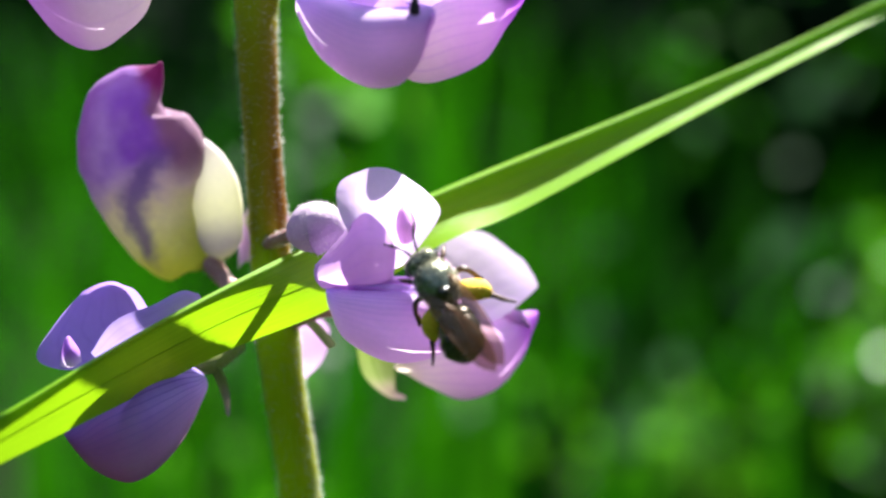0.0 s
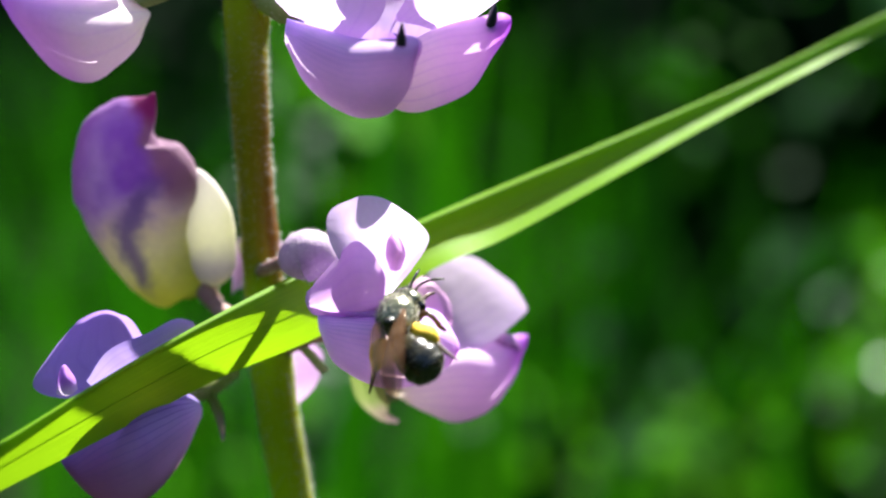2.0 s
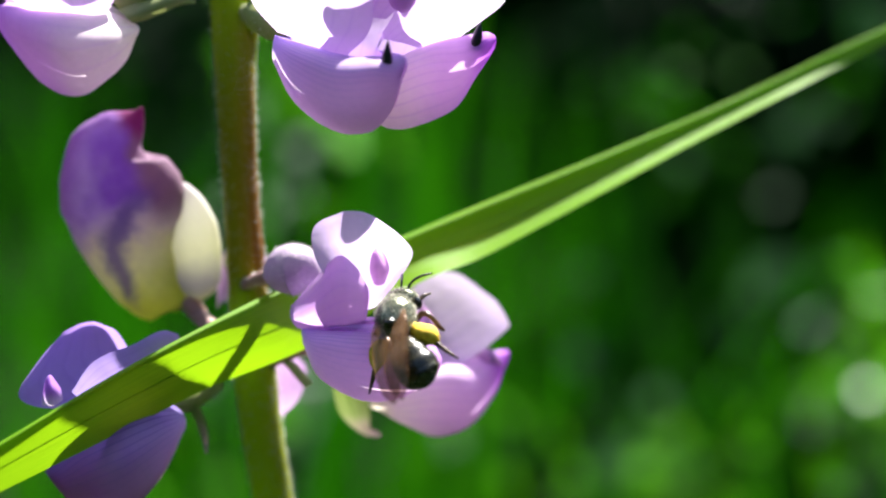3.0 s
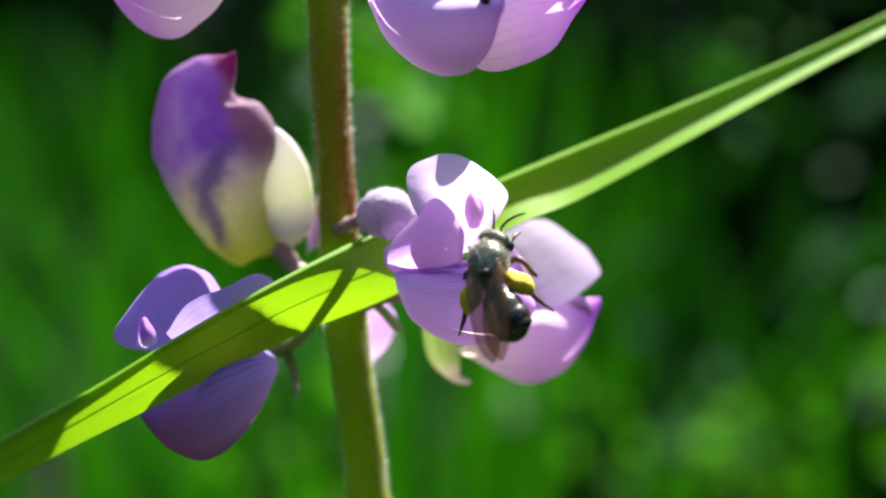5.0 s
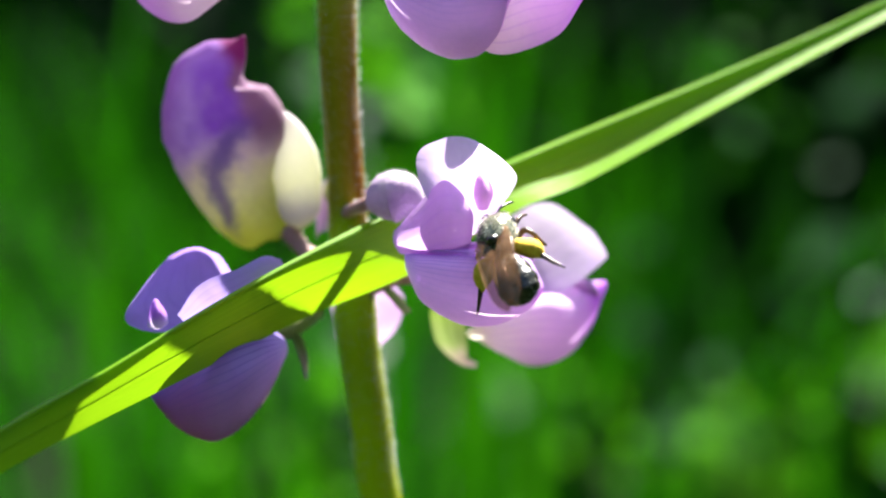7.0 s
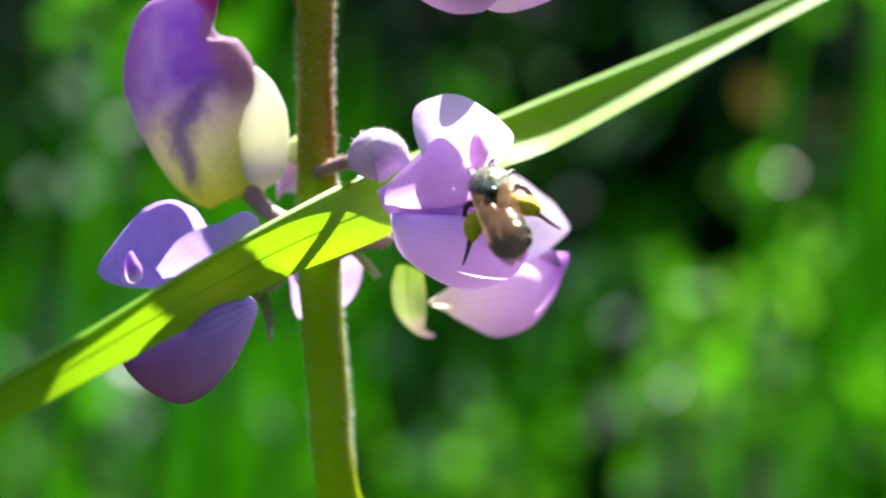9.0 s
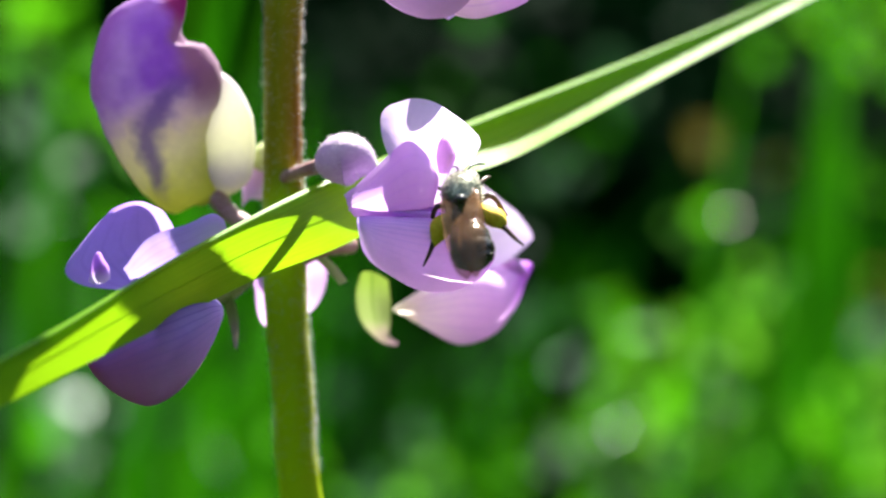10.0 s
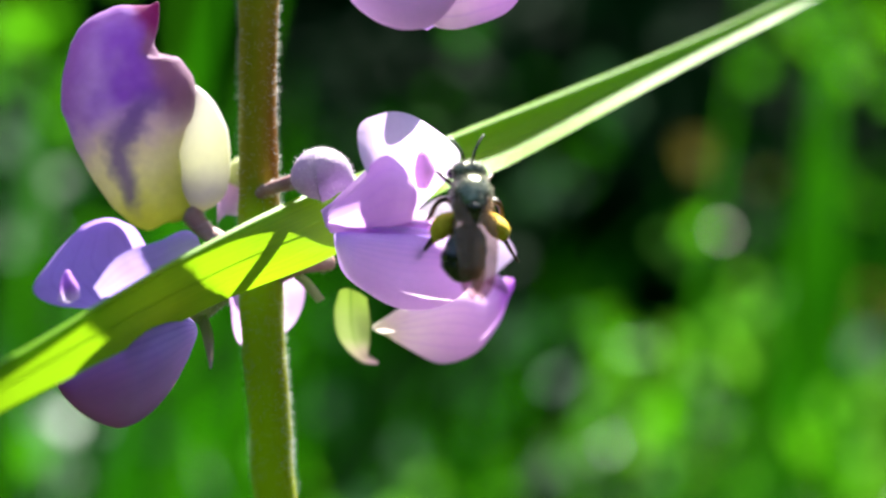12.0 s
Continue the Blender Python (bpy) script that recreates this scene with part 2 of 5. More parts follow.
M_PALE = green_material("pale_shiny_leaf", [(0.25, (0.12, 0.20, 0.13)), (0.75, (0.20, 0.28, 0.19))], 60.0, None, 0.35, 0.4, spec=0.3)
M_RUST = green_material("seed_head_rust", [(0.25, (0.09, 0.08, 0.012)), (0.75, (0.17, 0.13, 0.02))], 60.0, None, 0.3, 0.4)
# Near-black leaf green: the shade of hedge and shrubs is in the colour.
M_HEDGE = green_material("hedge_leaf_shade_dark", [(0.25, (0.0005, 0.008, 0.0016)), (0.75, (0.0016, 0.019, 0.003))], 8.0, None, 0.08, 0.7, spec=0.03, island=True)
M_BUD = bud_material()


def solid_material(name, a, b, scale, rough, metal=0.0, bump=0.3, sheen=0.0, spec=0.5):
    m, t = nodes_of(name)
    n = noise_(t, scale, 4.0)
    p = node(t, "ShaderNodeBsdfPrincipled", Base_Color=ramp(t, n, [(0.3, a), (0.7, b)]), Roughness=rough, Metallic=metal)
    p.inputs["Sheen Weight"].default_value = sheen
    p.inputs["Specular IOR Level"].default_value = spec
    bm_ = node(t, "ShaderNodeBump", Height=noise_(t, scale * 3, 3.0), Strength=bump, Distance=0.0001)
    t.links.new(bm_.outputs[0], p.inputs["Normal"])
    out = t.nodes.new("ShaderNodeOutputMaterial")
    t.links.new(p.outputs[0], out.inputs[0])
    return m


M_SOIL = solid_material("dark_soil", (0.004, 0.010, 0.002), (0.010, 0.022, 0.004), 30.0, 0.9, spec=0.1)
M_SPIKE = solid_material("dark_keel_tip", (0.012, 0.006, 0.02), (0.03, 0.015, 0.04), 900.0, 0.4)
M_CHITIN = solid_material("green_black_chitin", (0.04, 0.048, 0.026), (0.28, 0.29, 0.19), 1100.0, 0.24, 0.6, 1.0)
M_ABDOMEN = solid_material("black_green_chitin", (0.010, 0.010, 0.004), (0.034, 0.030, 0.012), 1500.0, 0.26, 0.0, 0.3, spec=0.6)
M_EYE = solid_material("dark_eye", (0.008, 0.008, 0.008), (0.02, 0.018, 0.015), 3000.0, 0.15)
M_POLLEN = solid_material("yellow_pollen", (0.76, 0.44, 0.008), (0.90, 0.64, 0.03), 2500.0, 0.8, 0.0, 1.0)
M_LEG = solid_material("brown_leg", (0.03, 0.015, 0.008), (0.10, 0.05, 0.02), 2000.0, 0.35)
M_FUZZ = green_material("pale_fuzz", [(0.25, (0.62, 0.60, 0.48)), (0.75, (0.76, 0.74, 0.62))], 2000.0, None, 0.5, 0.4)


def wing_material():
    m, t = nodes_of("smoky_wing_film")
    n = noise_(t, 900.0, 2.0)
    p = node(t, "ShaderNodeBsdfPrincipled", Base_Color=ramp(t, n, [(0.3, (0.18, 0.092, 0.038)), (0.7, (0.32, 0.185, 0.095))]), Roughness=0.16)
    p.inputs["Specular IOR Level"].default_value = 0.4
    clear = node(t, "ShaderNodeBsdfTransparent", Color=(0.93, 0.86, 0.80, 1))
    mix = node(t, "ShaderNodeMixShader", Fac=0.34)
    t.links.new(clear.outputs[0], mix.inputs[1])
    t.links.new(p.outputs[0], mix.inputs[2])
    out = t.nodes.new("ShaderNodeOutputMaterial")
    t.links.new(mix.outputs[0], out.inputs[0])
    return m


M_FILM = wing_material()


# ---- mesh makers ----
def empty(name, place):
    ob = new(name)
    ob.empty_display_size = 0.005
    ob.matrix_world = Matrix.Translation(place)
    return ob


BASE = {}


def part(name, bm, material, parent, label=""):
    """Links a bmesh, made in world metres, as one mesh under a thing or part (or alone)."""
    me = bpy.data.meshes.new(name)
    for f in bm.faces:
        f.smooth = True
    bm.to_mesh(me)
    bm.free()
    me.materials.append(material)
    ob = new(name, me)
    if parent is not None:
        ob.parent = parent
        p, top = Vector(), parent
        while top:
            p, top = p + top.location, top.parent
        me.transform(Matrix.Translation(-p))
    return tagged(ob, label)


def spline(pts, s):
    """Catmull-Rom through pts, s from 0 to 1."""
    n = len(pts) - 1
    x = min(max(s, 0.0), 1.0) * n
    i = min(int(x), n - 1)
    f = x - i
    p1, p2 = pts[i], pts[i + 1]
    p0 = pts[i - 1] if i > 0 else p1 * 2 - p2
    p3 = pts[i + 2] if i + 2 <= n else p2 * 2 - p1
    return 0.5 * (2 * p1 + (p2 - p0) * f + (2 * p0 - 5 * p1 + 4 * p2 - p3) * f * f + (3 * p1 - p0 - 3 * p2 + p3) * f ** 3)


def grid_mesh(P, thick=0.0, closed_v=False, uv=True):
    """A sheet through a grid of points; thick (m) gives it a back and edges."""
    nu, nv = len(P), len(P[0])
    bm = bmesh.new()
    lay = bm.loops.layers.uv.new("uv")
    top = [[bm.verts.new(p) for p in row] for row in P]
    span = nv if closed_v else nv - 1

    def face(vs, uvs):
        if len({id(v) for v in vs}) < 3:
            return
        f = bm.faces.new(vs)
        for l, c in zip(f.loops, uvs):
            l[lay].uv = c

    def quads(rows, flip):
        for i in range(nu - 1):
            for j in range(span):
                k = (j + 1) % nv
                a = [(i, j), (i + 1, j), (i + 1, k), (i, k)]
                b = [(i, j), (i + 1, j), (i + 1, j + 1), (i, j + 1)]
                if flip:
                    a, b = a[::-1], b[::-1]
                face([rows[x][y] for x, y in a], [(x / (nu - 1), y / span) for x, y in b])

    quads(top, False)
    if thick:
        bm.normal_update()
        low = [[bm.verts.new(v.co - v.normal * thick) for v in row] for row in top]
        quads(low, True)
        ring = [(i, 0) for i in range(nu)] + [(nu - 1, j) for j in range(1, nv)] + [(i, nv - 1) for i in range(nu - 2, -1, -1)] + [(0, j) for j in range(nv - 2, 0, -1)]
        for (a, b), (c, d) in zip(ring, ring[1:] + ring[:1]):
            face([top[a][b], low[a][b], low[c][d], top[c][d]][::-1], [(a / (nu - 1), b / span)] * 2 + [(c / (nu - 1), d / span)] * 2)
    return bm


def petal(name, rows, material, parent, label="", nu=26, nv=15, ruffle=0.12, seed=0):
    """A petal through cross-sections (one edge, middle, other edge), from its base to its tip."""
    rows = [[V(p) for p in r] for r in rows]
    P = []
    for i in range(nu):
        s = i / (nu - 1)
        a, b, c = (spline([r[k] for r in rows], s) for k in range(3))
        row = []
        for j in range(nv):
            v = j / (nv - 1)
            x = v * 2 - 1
            q = a * (x * (x - 1) / 2) + b * (1 - x * x) + c * (x * (x + 1) / 2)
            r = noise.noise_vector(q * 0.35 + Vector((seed * 7.3, 0, 0))) * ruffle + noise.noise_vector(q * 1.1 + Vector((seed, 5, 0))) * ruffle * 0.25
            row.append(at(*(q + r)))
        P.append(row)
    bm = grid_mesh(P)
    return part(name, bm, material, parent, label)


def loft(pts, radii, flat=1.0, side=(0, 0, 1), nu=24, nv=14, rough=0.0, seed=0):
    """A round body along a line; flat squeezes it along the given side. Returns points in mm."""
    pts = [V(p) for p in pts]
    rr = [Vector((r, 0, 0)) for r in radii]
    side = V(side)
    P = []
    for i in range(nu):
        s = i / (nu - 1)
        c, r = spline(pts, s), spline(rr, s).x
        tan = (spline(pts, min(s + 0.01, 1)) - spline(pts, max(s - 0.01, 0))).normalized()
        a = (side - tan * side.dot(tan)).normalized()
        b = tan.cross(a)
        row = []
        for j in range(nv):
            th = 2 * math.pi * j / nv
            q = c + (a * math.cos(th) * flat + b * math.sin(th)) * max(r, 0.01)
            q += noise.noise_vector(q * 0.9 + Vector((seed, 0, 0))) * rough
            row.append(q)
        P.append(row)
    return P


def closed_loft(P):
    bm = grid_mesh([[at(*q) for q in row] for row in P], 0.0, True)
    caps = [e for e in bm.edges if e.is_boundary]
    bmesh.ops.holes_fill(bm, edges=caps, sides=0)
    bmesh.ops.recalc_face_normals(bm, faces=bm.faces)
    return bm


def body(name, pts, radii, material, parent, label="", **kw):
    return part(name, closed_loft(loft(pts, radii, **kw)), material, parent, label)


def hairs(name, P, count, length, material, parent, seed, thick=0.02, lean=0.35, label=""):
    """Fine upright hairs on a lofted body."""
    rnd = random.Random(seed)
    bm = bmesh.new()
    nu, nv = len(P), len(P[0])
    for _ in range(count):
        i, j = rnd.randrange(nu - 1), rnd.randrange(nv)
        f, g = rnd.random(), rnd.random()
        k = (j + 1) % nv
        p = (P[i][j] * (1 - f) + P[i + 1][j] * f) * (1 - g) + (P[i][k] * (1 - f) + P[i + 1][k] * f) * g
        n = (P[i + 1][j] - P[i][j]).cross(P[i][k] - P[i][j])
        c = sum(P[i], Vector()) / nv
        n = n.normalized() if n.length > 1e-9 else Vector((0, 0, -1))
        if n.dot(p - c) < 0:
            n = -n
        d = (n + Vector((rnd.uniform(-1, 1), rnd.uniform(-1, 1), rnd.uniform(-1, 1))) * lean).normalized()
        tip = p + d * length * rnd.uniform(0.5, 1.2)
        x = d.orthogonal().normalized() * thick
        y = d.cross(x)
        vs = [bm.verts.new(at(*(p - d * 0.02 + x * math.cos(a) + y * math.sin(a)))) for a in (0, 2.1, 4.2)]
        e = bm.verts.new(at(*tip))
        for a in range(3):
            bm.faces.new((vs[a], vs[(a + 1) % 3], e))
    ob = part(name, bm, material, parent, label)
    return tagged(ob, kind="stuff")


# ---- ground ----
def ground():
    bm = bmesh.new()
    n = 60
    P = []
    for i in range(n):
        row = []
        for j in range(n):
            x = math.copysign(abs(j / (n - 1) * 2 - 1) ** 3, j / (n - 1) * 2 - 1) * 400
            y = math.copysign(abs(i / (n - 1) * 2 - 1) ** 3, i / (n - 1) * 2 - 1) * 400
            row.append(Vector((x, y, noise.noise(Vector((x * 2, y * 2, 0))) * 0.015 if abs(x) < 20 and abs(y) < 20 else 0)))
        P.append(row)
    bm.free()
    ob = part("ground", grid_mesh(P), M_SOIL, None)
    return tagged(ob, "dark bare soil under the meadow grass", "ground", kind="structure")


ground()

# ---- the lupine ----
lupine = tagged(empty("lupine_plant", (0.0, 0.006, 0.0)), "lilac lupine in flower with a hairy green-brown stem", "flower")

STEM = [(-6.0, -60, -2.0), (-5.0, -36, 0.5), (-3.91, -17.18, 2.60), (-3.64, -11.33, 3.20), (-3.43, -5.81, 4.00), (-3.02, 0.54, 4.80), (-2.68, 5.84, 5.60), (-2.13, 11.22, 6.60), (-1.41, 16.31, 7.60), (-0.75, 21.49, 8.60), (3.0, 40, 11), (6.0, 90, 16), (8.0, 348, 45)]
stem_P = loft(STEM, [0.9, 1.1, 1.38, 1.3, 1.22, 1.32, 1.5, 1.42, 1.4, 1.45, 1.6, 1.8, 2.4], nu=150, nv=16, rough=0.07, seed=3)
stem = part("stem", closed_loft(stem_P), M_STEM, lupine)
hairs("hair", stem_P[8:112], 4800, 0.42, M_HAIR, stem, 5, 0.010)


def pedicel(name, pts, r, parent, material=M_PINK, hairy=120, seed=1):
    P = loft(pts, [r * 1.25] + [r] * (len(pts) - 2) + [r * 1.3], nu=16, nv=10, rough=0.04, seed=seed)
    ob = part(name, closed_loft(P), material, parent)
    if hairy:
        hairs("hair", P, hairy, 0.28, M_HAIR, ob, seed, 0.015)
    return ob


def calyx_flower(pts, radii, material, label, seed, hairy=160):
    """The calyx at a flower's base, under which its petals hang."""
    P = loft(pts, radii, nu=18, nv=14, rough=0.05, seed=seed)
    ob = part("flower", closed_loft(P), material, lupine, label)
    if hairy:
        hairs("hair", P, hairy, 0.3, M_HAIR, ob, seed, 0.014)
    return ob


# the flower on which the bee works
fl = calyx_flower([(-1.05, 0.57, 0.60), (-0.46, 0.28, 0.00), (0.46, -0.01, -0.20), (1.49, 0.14, -0.60), (2.31, 0.58, -1.00)], [0.35, 1.35, 1.75, 1.35, 0.3], M_BALL, "open lilac lupine flower with a hairy round calyx", 11, 420)
pedicel("pedicel", [(-3.29, 1.10, 4.50), (-2.35, 0.71, 2.80), (-0.79, 0.31, 1.00)], 0.42, lupine, seed=2)
petal("banner", [
    [(4.01, 2.17, -3.20), (4.88, 2.63, -3.00), (6.01, 2.35, -3.20)],
    [(3.03, 0.77, -4.60), (5.41, 0.94, -3.20), (7.28, 0.77, -4.40)],
    [(2.09, -1.05, -5.20), (5.24, -0.63, -3.40), (8.33, -0.98, -5.20)],
    [(2.18, -2.68, -5.00), (5.25, -2.37, -3.80), (7.43, -2.23, -4.80)],
    [(3.87, -3.61, -4.20), (4.84, -3.69, -4.00), (5.79, -3.40, -4.20)],
], M_BANNER, fl, "pale lilac banner petal", seed=1)
petal("fold", [
    [(0.40, 2.58, -2.00), (0.56, 3.25, -2.60), (0.99, 3.77, -2.20)],
    [(1.72, 1.03, -3.40), (2.16, 2.55, -5.20), (2.67, 3.94, -4.00)],
    [(3.60, -0.86, -5.00), (3.79, 1.53, -6.60), (4.07, 4.00, -5.00)],
    [(4.73, -0.16, -5.60), (5.01, 1.56, -6.40), (5.29, 3.54, -5.20)],
    [(5.48, 1.02, -5.60), (5.65, 1.73, -6.00), (5.51, 2.84, -5.40)],
], M_FOLD, fl, "folded lilac side of the banner", seed=2)
petal("fold", [
    [(0.37, 2.37, -1.00), (0.57, 2.89, -1.80), (0.72, 3.43, -1.40)],
    [(1.12, 1.82, -2.00), (1.74, 2.62, -3.40), (2.04, 3.48, -2.60)],
    [(2.59, 1.64, -3.00), (3.01, 2.34, -4.20), (3.14, 3.39, -3.40)],
], M_FOLD, fl, seed=3)
petal("fold", [
    [(1.16, 2.63, -2.60), (1.38, 2.84, -3.20), (1.56, 3.12, -2.80)],
    [(2.82, 2.83, -4.00), (3.04, 3.09, -4.90), (3.19, 3.38, -4.40)],
    [(4.94, 2.95, -4.80), (5.10, 3.18, -5.60), (5.29, 3.47, -5.00)],
    [(7.01, 2.96, -4.60), (7.19, 3.22, -5.20), (7.43, 3.58, -4.80)],
], M_FOLD, fl, "thin pale lip", seed=34, nu=20, nv=9, ruffle=0.05)
petal("fold", [
    [(1.55, 3.26, -3.20), (1.68, 3.43, -3.60), (1.80, 3.68, -3.20)],
    [(3.21, 3.37, -4.80), (3.44, 3.60, -5.40), (3.63, 3.85, -5.00)],
    [(5.64, 3.43, -5.20), (5.86, 3.62, -5.80), (6.06, 3.91, -5.40)],
    [(7.70, 3.58, -4.80), (7.88, 3.77, -5.20), (8.05, 4.06, -4.80)],
], M_BANNER, fl, "thin pale lip", seed=35, nu=20, nv=9, ruffle=0.05)
petal("keel_fold", [
    [(5.90, 0.95, -4.40), (6.25, 1.02, -4.80), (6.59, 0.88, -4.40)],
    [(5.63, 0.08, -4.80), (6.31, 0.10, -6.00), (6.91, -0.02, -4.80)],
    [(5.73, -0.85, -4.80), (6.24, -0.93, -5.80), (6.70, -0.78, -4.80)],
    [(6.01, -1.34, -4.80), (6.15, -1.40, -5.00), (6.32, -1.30, -4.80)],
], M_TOOTH, fl, "rose-lilac fold", seed=31, nu=14, nv=9, ruffle=0.03)
petal("wing_petal", [
    [(1.24, 3.59, -2.20), (1.23, 4.11, -2.60), (1.31, 4.83, -2.20)],
    [(2.43, 3.68, -3.20), (2.39, 4.55, -5.60), (2.44, 6.90, -3.40)],
    [(4.56, 3.81, -3.80), (4.84, 4.85, -7.00), (4.90, 8.27, -3.80)],
    [(7.00, 4.02, -3.60), (7.21, 5.03, -6.80), (7.34, 8.30, -3.40)],
    [(8.92, 4.47, -2.60), (9.26, 5.31, -4.60), (9.10, 7.36, -2.60)],
    [(10.00, 5.40, -1.20), (10.17, 5.91, -1.80), (10.03, 6.47, -1.20)],
], M_WING, fl, "rounded violet wing petal", seed=4, nu=30, nv=18)
petal("wing_petal", [
    [(1.28, 3.53, -1.80), (1.26, 4.14, -1.40), (1.31, 4.79, -2.08)],
    [(2.43, 2.83, -3.00), (2.16, 5.46, 0.40), (2.44, 6.86, -3.10)],
    [(4.56, 2.96, -3.60), (4.55, 6.23, 1.40), (4.90, 8.23, -3.50)],
    [(7.00, 3.17, -3.40), (7.11, 6.41, 1.40), (7.34, 8.26, -3.10)],
    [(8.92, 3.62, -2.40), (9.29, 5.99, 0.20), (9.10, 7.32, -2.30)],
    [(10.04, 5.41, -0.80), (10.22, 5.96, -0.60), (10.03, 6.43, -1.08)],
], M_WING, fl, seed=5)
body("keel", [(1.51, 4.19, -2.60), (3.82, 5.51, -3.00), (6.64, 5.93, -3.00), (8.92, 5.75, -2.20)], [0.3, 0.95, 0.95, 0.3], M_BANNER, fl, "pale keel hidden by the wings, blocks the sun", nu=18, nv=12)

# the flower behind it
fl = calyx_flower([(3.48, 5.81, 5.00), (4.22, 5.76, 5.50), (5.33, 5.67, 6.20), (6.66, 5.89, 7.00)], [0.3, 0.8, 1.0, 0.5], M_CALYX, "open lilac flower behind the bee's flower", 12)
pedicel("pedicel", [(-1.68, 6.23, 5.50), (-0.14, 5.61, 4.20), (1.84, 5.10, 5.20)], 0.5, lupine, seed=3)
petal("banner", [
    [(6.43, 5.95, 8.50), (7.22, 7.05, 7.30), (8.76, 7.41, 6.70)],
    [(7.61, 2.44, 7.90), (9.53, 4.36, 7.10), (11.04, 6.73, 6.10)],
    [(8.76, 0.70, 8.90), (11.67, 2.84, 8.10), (12.97, 5.60, 6.50)],
    [(11.13, 0.11, 10.30), (13.24, 2.45, 8.70), (14.14, 4.75, 7.30)],
    [(14.06, 2.07, 9.70), (14.81, 3.23, 8.90), (15.04, 3.92, 8.30)],
], M_BANNER, fl, "pale lilac banner petal", seed=6)
petal("fold", [
    [(6.59, 1.54, 5.50), (7.36, 3.05, 4.50), (7.53, 4.98, 5.00)],
    [(8.13, 1.55, 5.50), (9.08, 3.42, 3.60), (8.87, 5.38, 5.00)],
    [(9.28, 2.72, 5.50), (9.73, 3.85, 4.80), (9.64, 5.01, 5.20)],
], M_TOOTH, fl, seed=7)
petal("wing_petal", [
    [(5.49, 8.99, 7.50), (5.31, 9.36, 7.30), (5.88, 9.68, 7.50)],
    [(7.62, 7.40, 6.50), (7.44, 8.54, 5.20), (7.81, 10.87, 7.00)],
    [(10.29, 6.46, 6.80), (10.45, 7.88, 4.80), (9.92, 11.60, 7.40)],
    [(12.61, 5.98, 7.40), (12.56, 8.12, 5.80), (12.43, 10.74, 7.80)],
    [(14.19, 5.62, 8.20), (14.15, 6.87, 7.40), (14.00, 8.73, 8.40)],
    [(14.99, 5.57, 8.80), (15.06, 6.03, 8.60), (14.84, 6.74, 8.80)],
], M_WINGPALE, fl, "violet wing petal with a cream base", seed=8, nu=30, nv=16)
petal("wing_petal", [
    [(5.49, 8.99, 7.80), (5.21, 9.36, 7.80), (5.88, 9.64, 7.62)],
    [(7.62, 7.55, 6.80), (7.34, 8.84, 8.30), (7.81, 10.83, 7.30)],
    [(10.29, 6.61, 7.10), (10.35, 8.18, 8.70), (9.92, 11.56, 7.70)],
    [(12.61, 6.13, 7.70), (12.46, 8.42, 9.10), (12.43, 10.70, 8.10)],
    [(14.19, 5.77, 8.50), (14.05, 7.17, 9.70), (14.00, 8.69, 8.70)],
    [(14.99, 5.57, 9.10), (14.96, 6.03, 9.10), (14.84, 6.70, 8.92)],
], M_WINGPALE, fl, seed=70, nv=12)
body("keel_tip", [(12.44, 6.52, 8.20), (13.19, 5.99, 7.60), (13.76, 6.13, 7.40), (14.49, 6.70, 8.00)], [0.1, 0.55, 0.5, 0.1], M_TOOTH, fl, "bright violet rolled tip", nu=14, nv=10)
body("keel_spike", [(12.95, 6.52, 8.20), (13.13, 5.84, 7.80), (13.23, 5.33, 7.60)], [0.3, 0.26, 0.04], M_SPIKE, fl, "dark pointed keel tip", nu=10, nv=8)
petal("sepal", [
    [(2.73, 7.02, 7.00), (3.41, 6.82, 6.40), (4.68, 7.32, 7.00)],
    [(2.65, 8.53, 8.60), (3.64, 8.51, 7.60), (5.09, 8.71, 8.60)],
    [(3.11, 10.26, 9.20), (4.04, 10.22, 8.60), (5.16, 10.26, 9.20)],
    [(4.66, 11.57, 9.80), (4.82, 11.17, 9.60), (5.24, 11.16, 9.80)],
    [(5.89, 11.81, 10.00), (5.93, 11.69, 10.00), (5.96, 11.61, 10.00)],
], M_SEPAL, fl, "green sepal with a rose tip", seed=9)
petal("sepal", [
    [(-0.64, 6.29, 4.60), (-0.31, 6.22, 4.20), (-0.01, 6.04, 4.60)],
    [(0.14, 7.02, 4.20), (0.36, 6.83, 3.90), (0.65, 6.63, 4.20)],
    [(0.98, 7.93, 4.00), (1.23, 7.80, 4.00), (1.49, 7.64, 4.00)],
], M_CALYX, lupine, "narrow yellowish bract", seed=10, nu=14, nv=7)

# the flower on the other side of the stem, under the grass blade
fl = calyx_flower([(-4.83, 7.71, 5.20), (-5.89, 8.24, 4.60), (-7.05, 8.73, 3.40), (-8.02, 9.03, 2.40)], [0.35, 0.7, 0.9, 0.5], M_CALYX, "half-open blue-violet lupine flower below the bud", 13)
petal("banner", [
    [(-10.93, 8.45, -1.00), (-11.72, 8.83, -0.60), (-13.04, 8.97, -1.20)],
    [(-9.75, 6.14, -0.60), (-12.78, 7.13, 1.20), (-15.29, 8.89, -2.40)],
    [(-10.15, 5.05, -1.00), (-13.47, 6.03, 1.00), (-16.73, 7.96, -3.20)],
    [(-10.90, 3.97, -1.20), (-13.13, 4.37, 0.20), (-15.55, 5.87, -2.80)],
    [(-11.76, 3.54, -1.40), (-12.76, 3.40, -1.20), (-14.17, 4.06, -1.80)],
], M_PURPLE, fl, "blue-violet banner petal", seed=11)
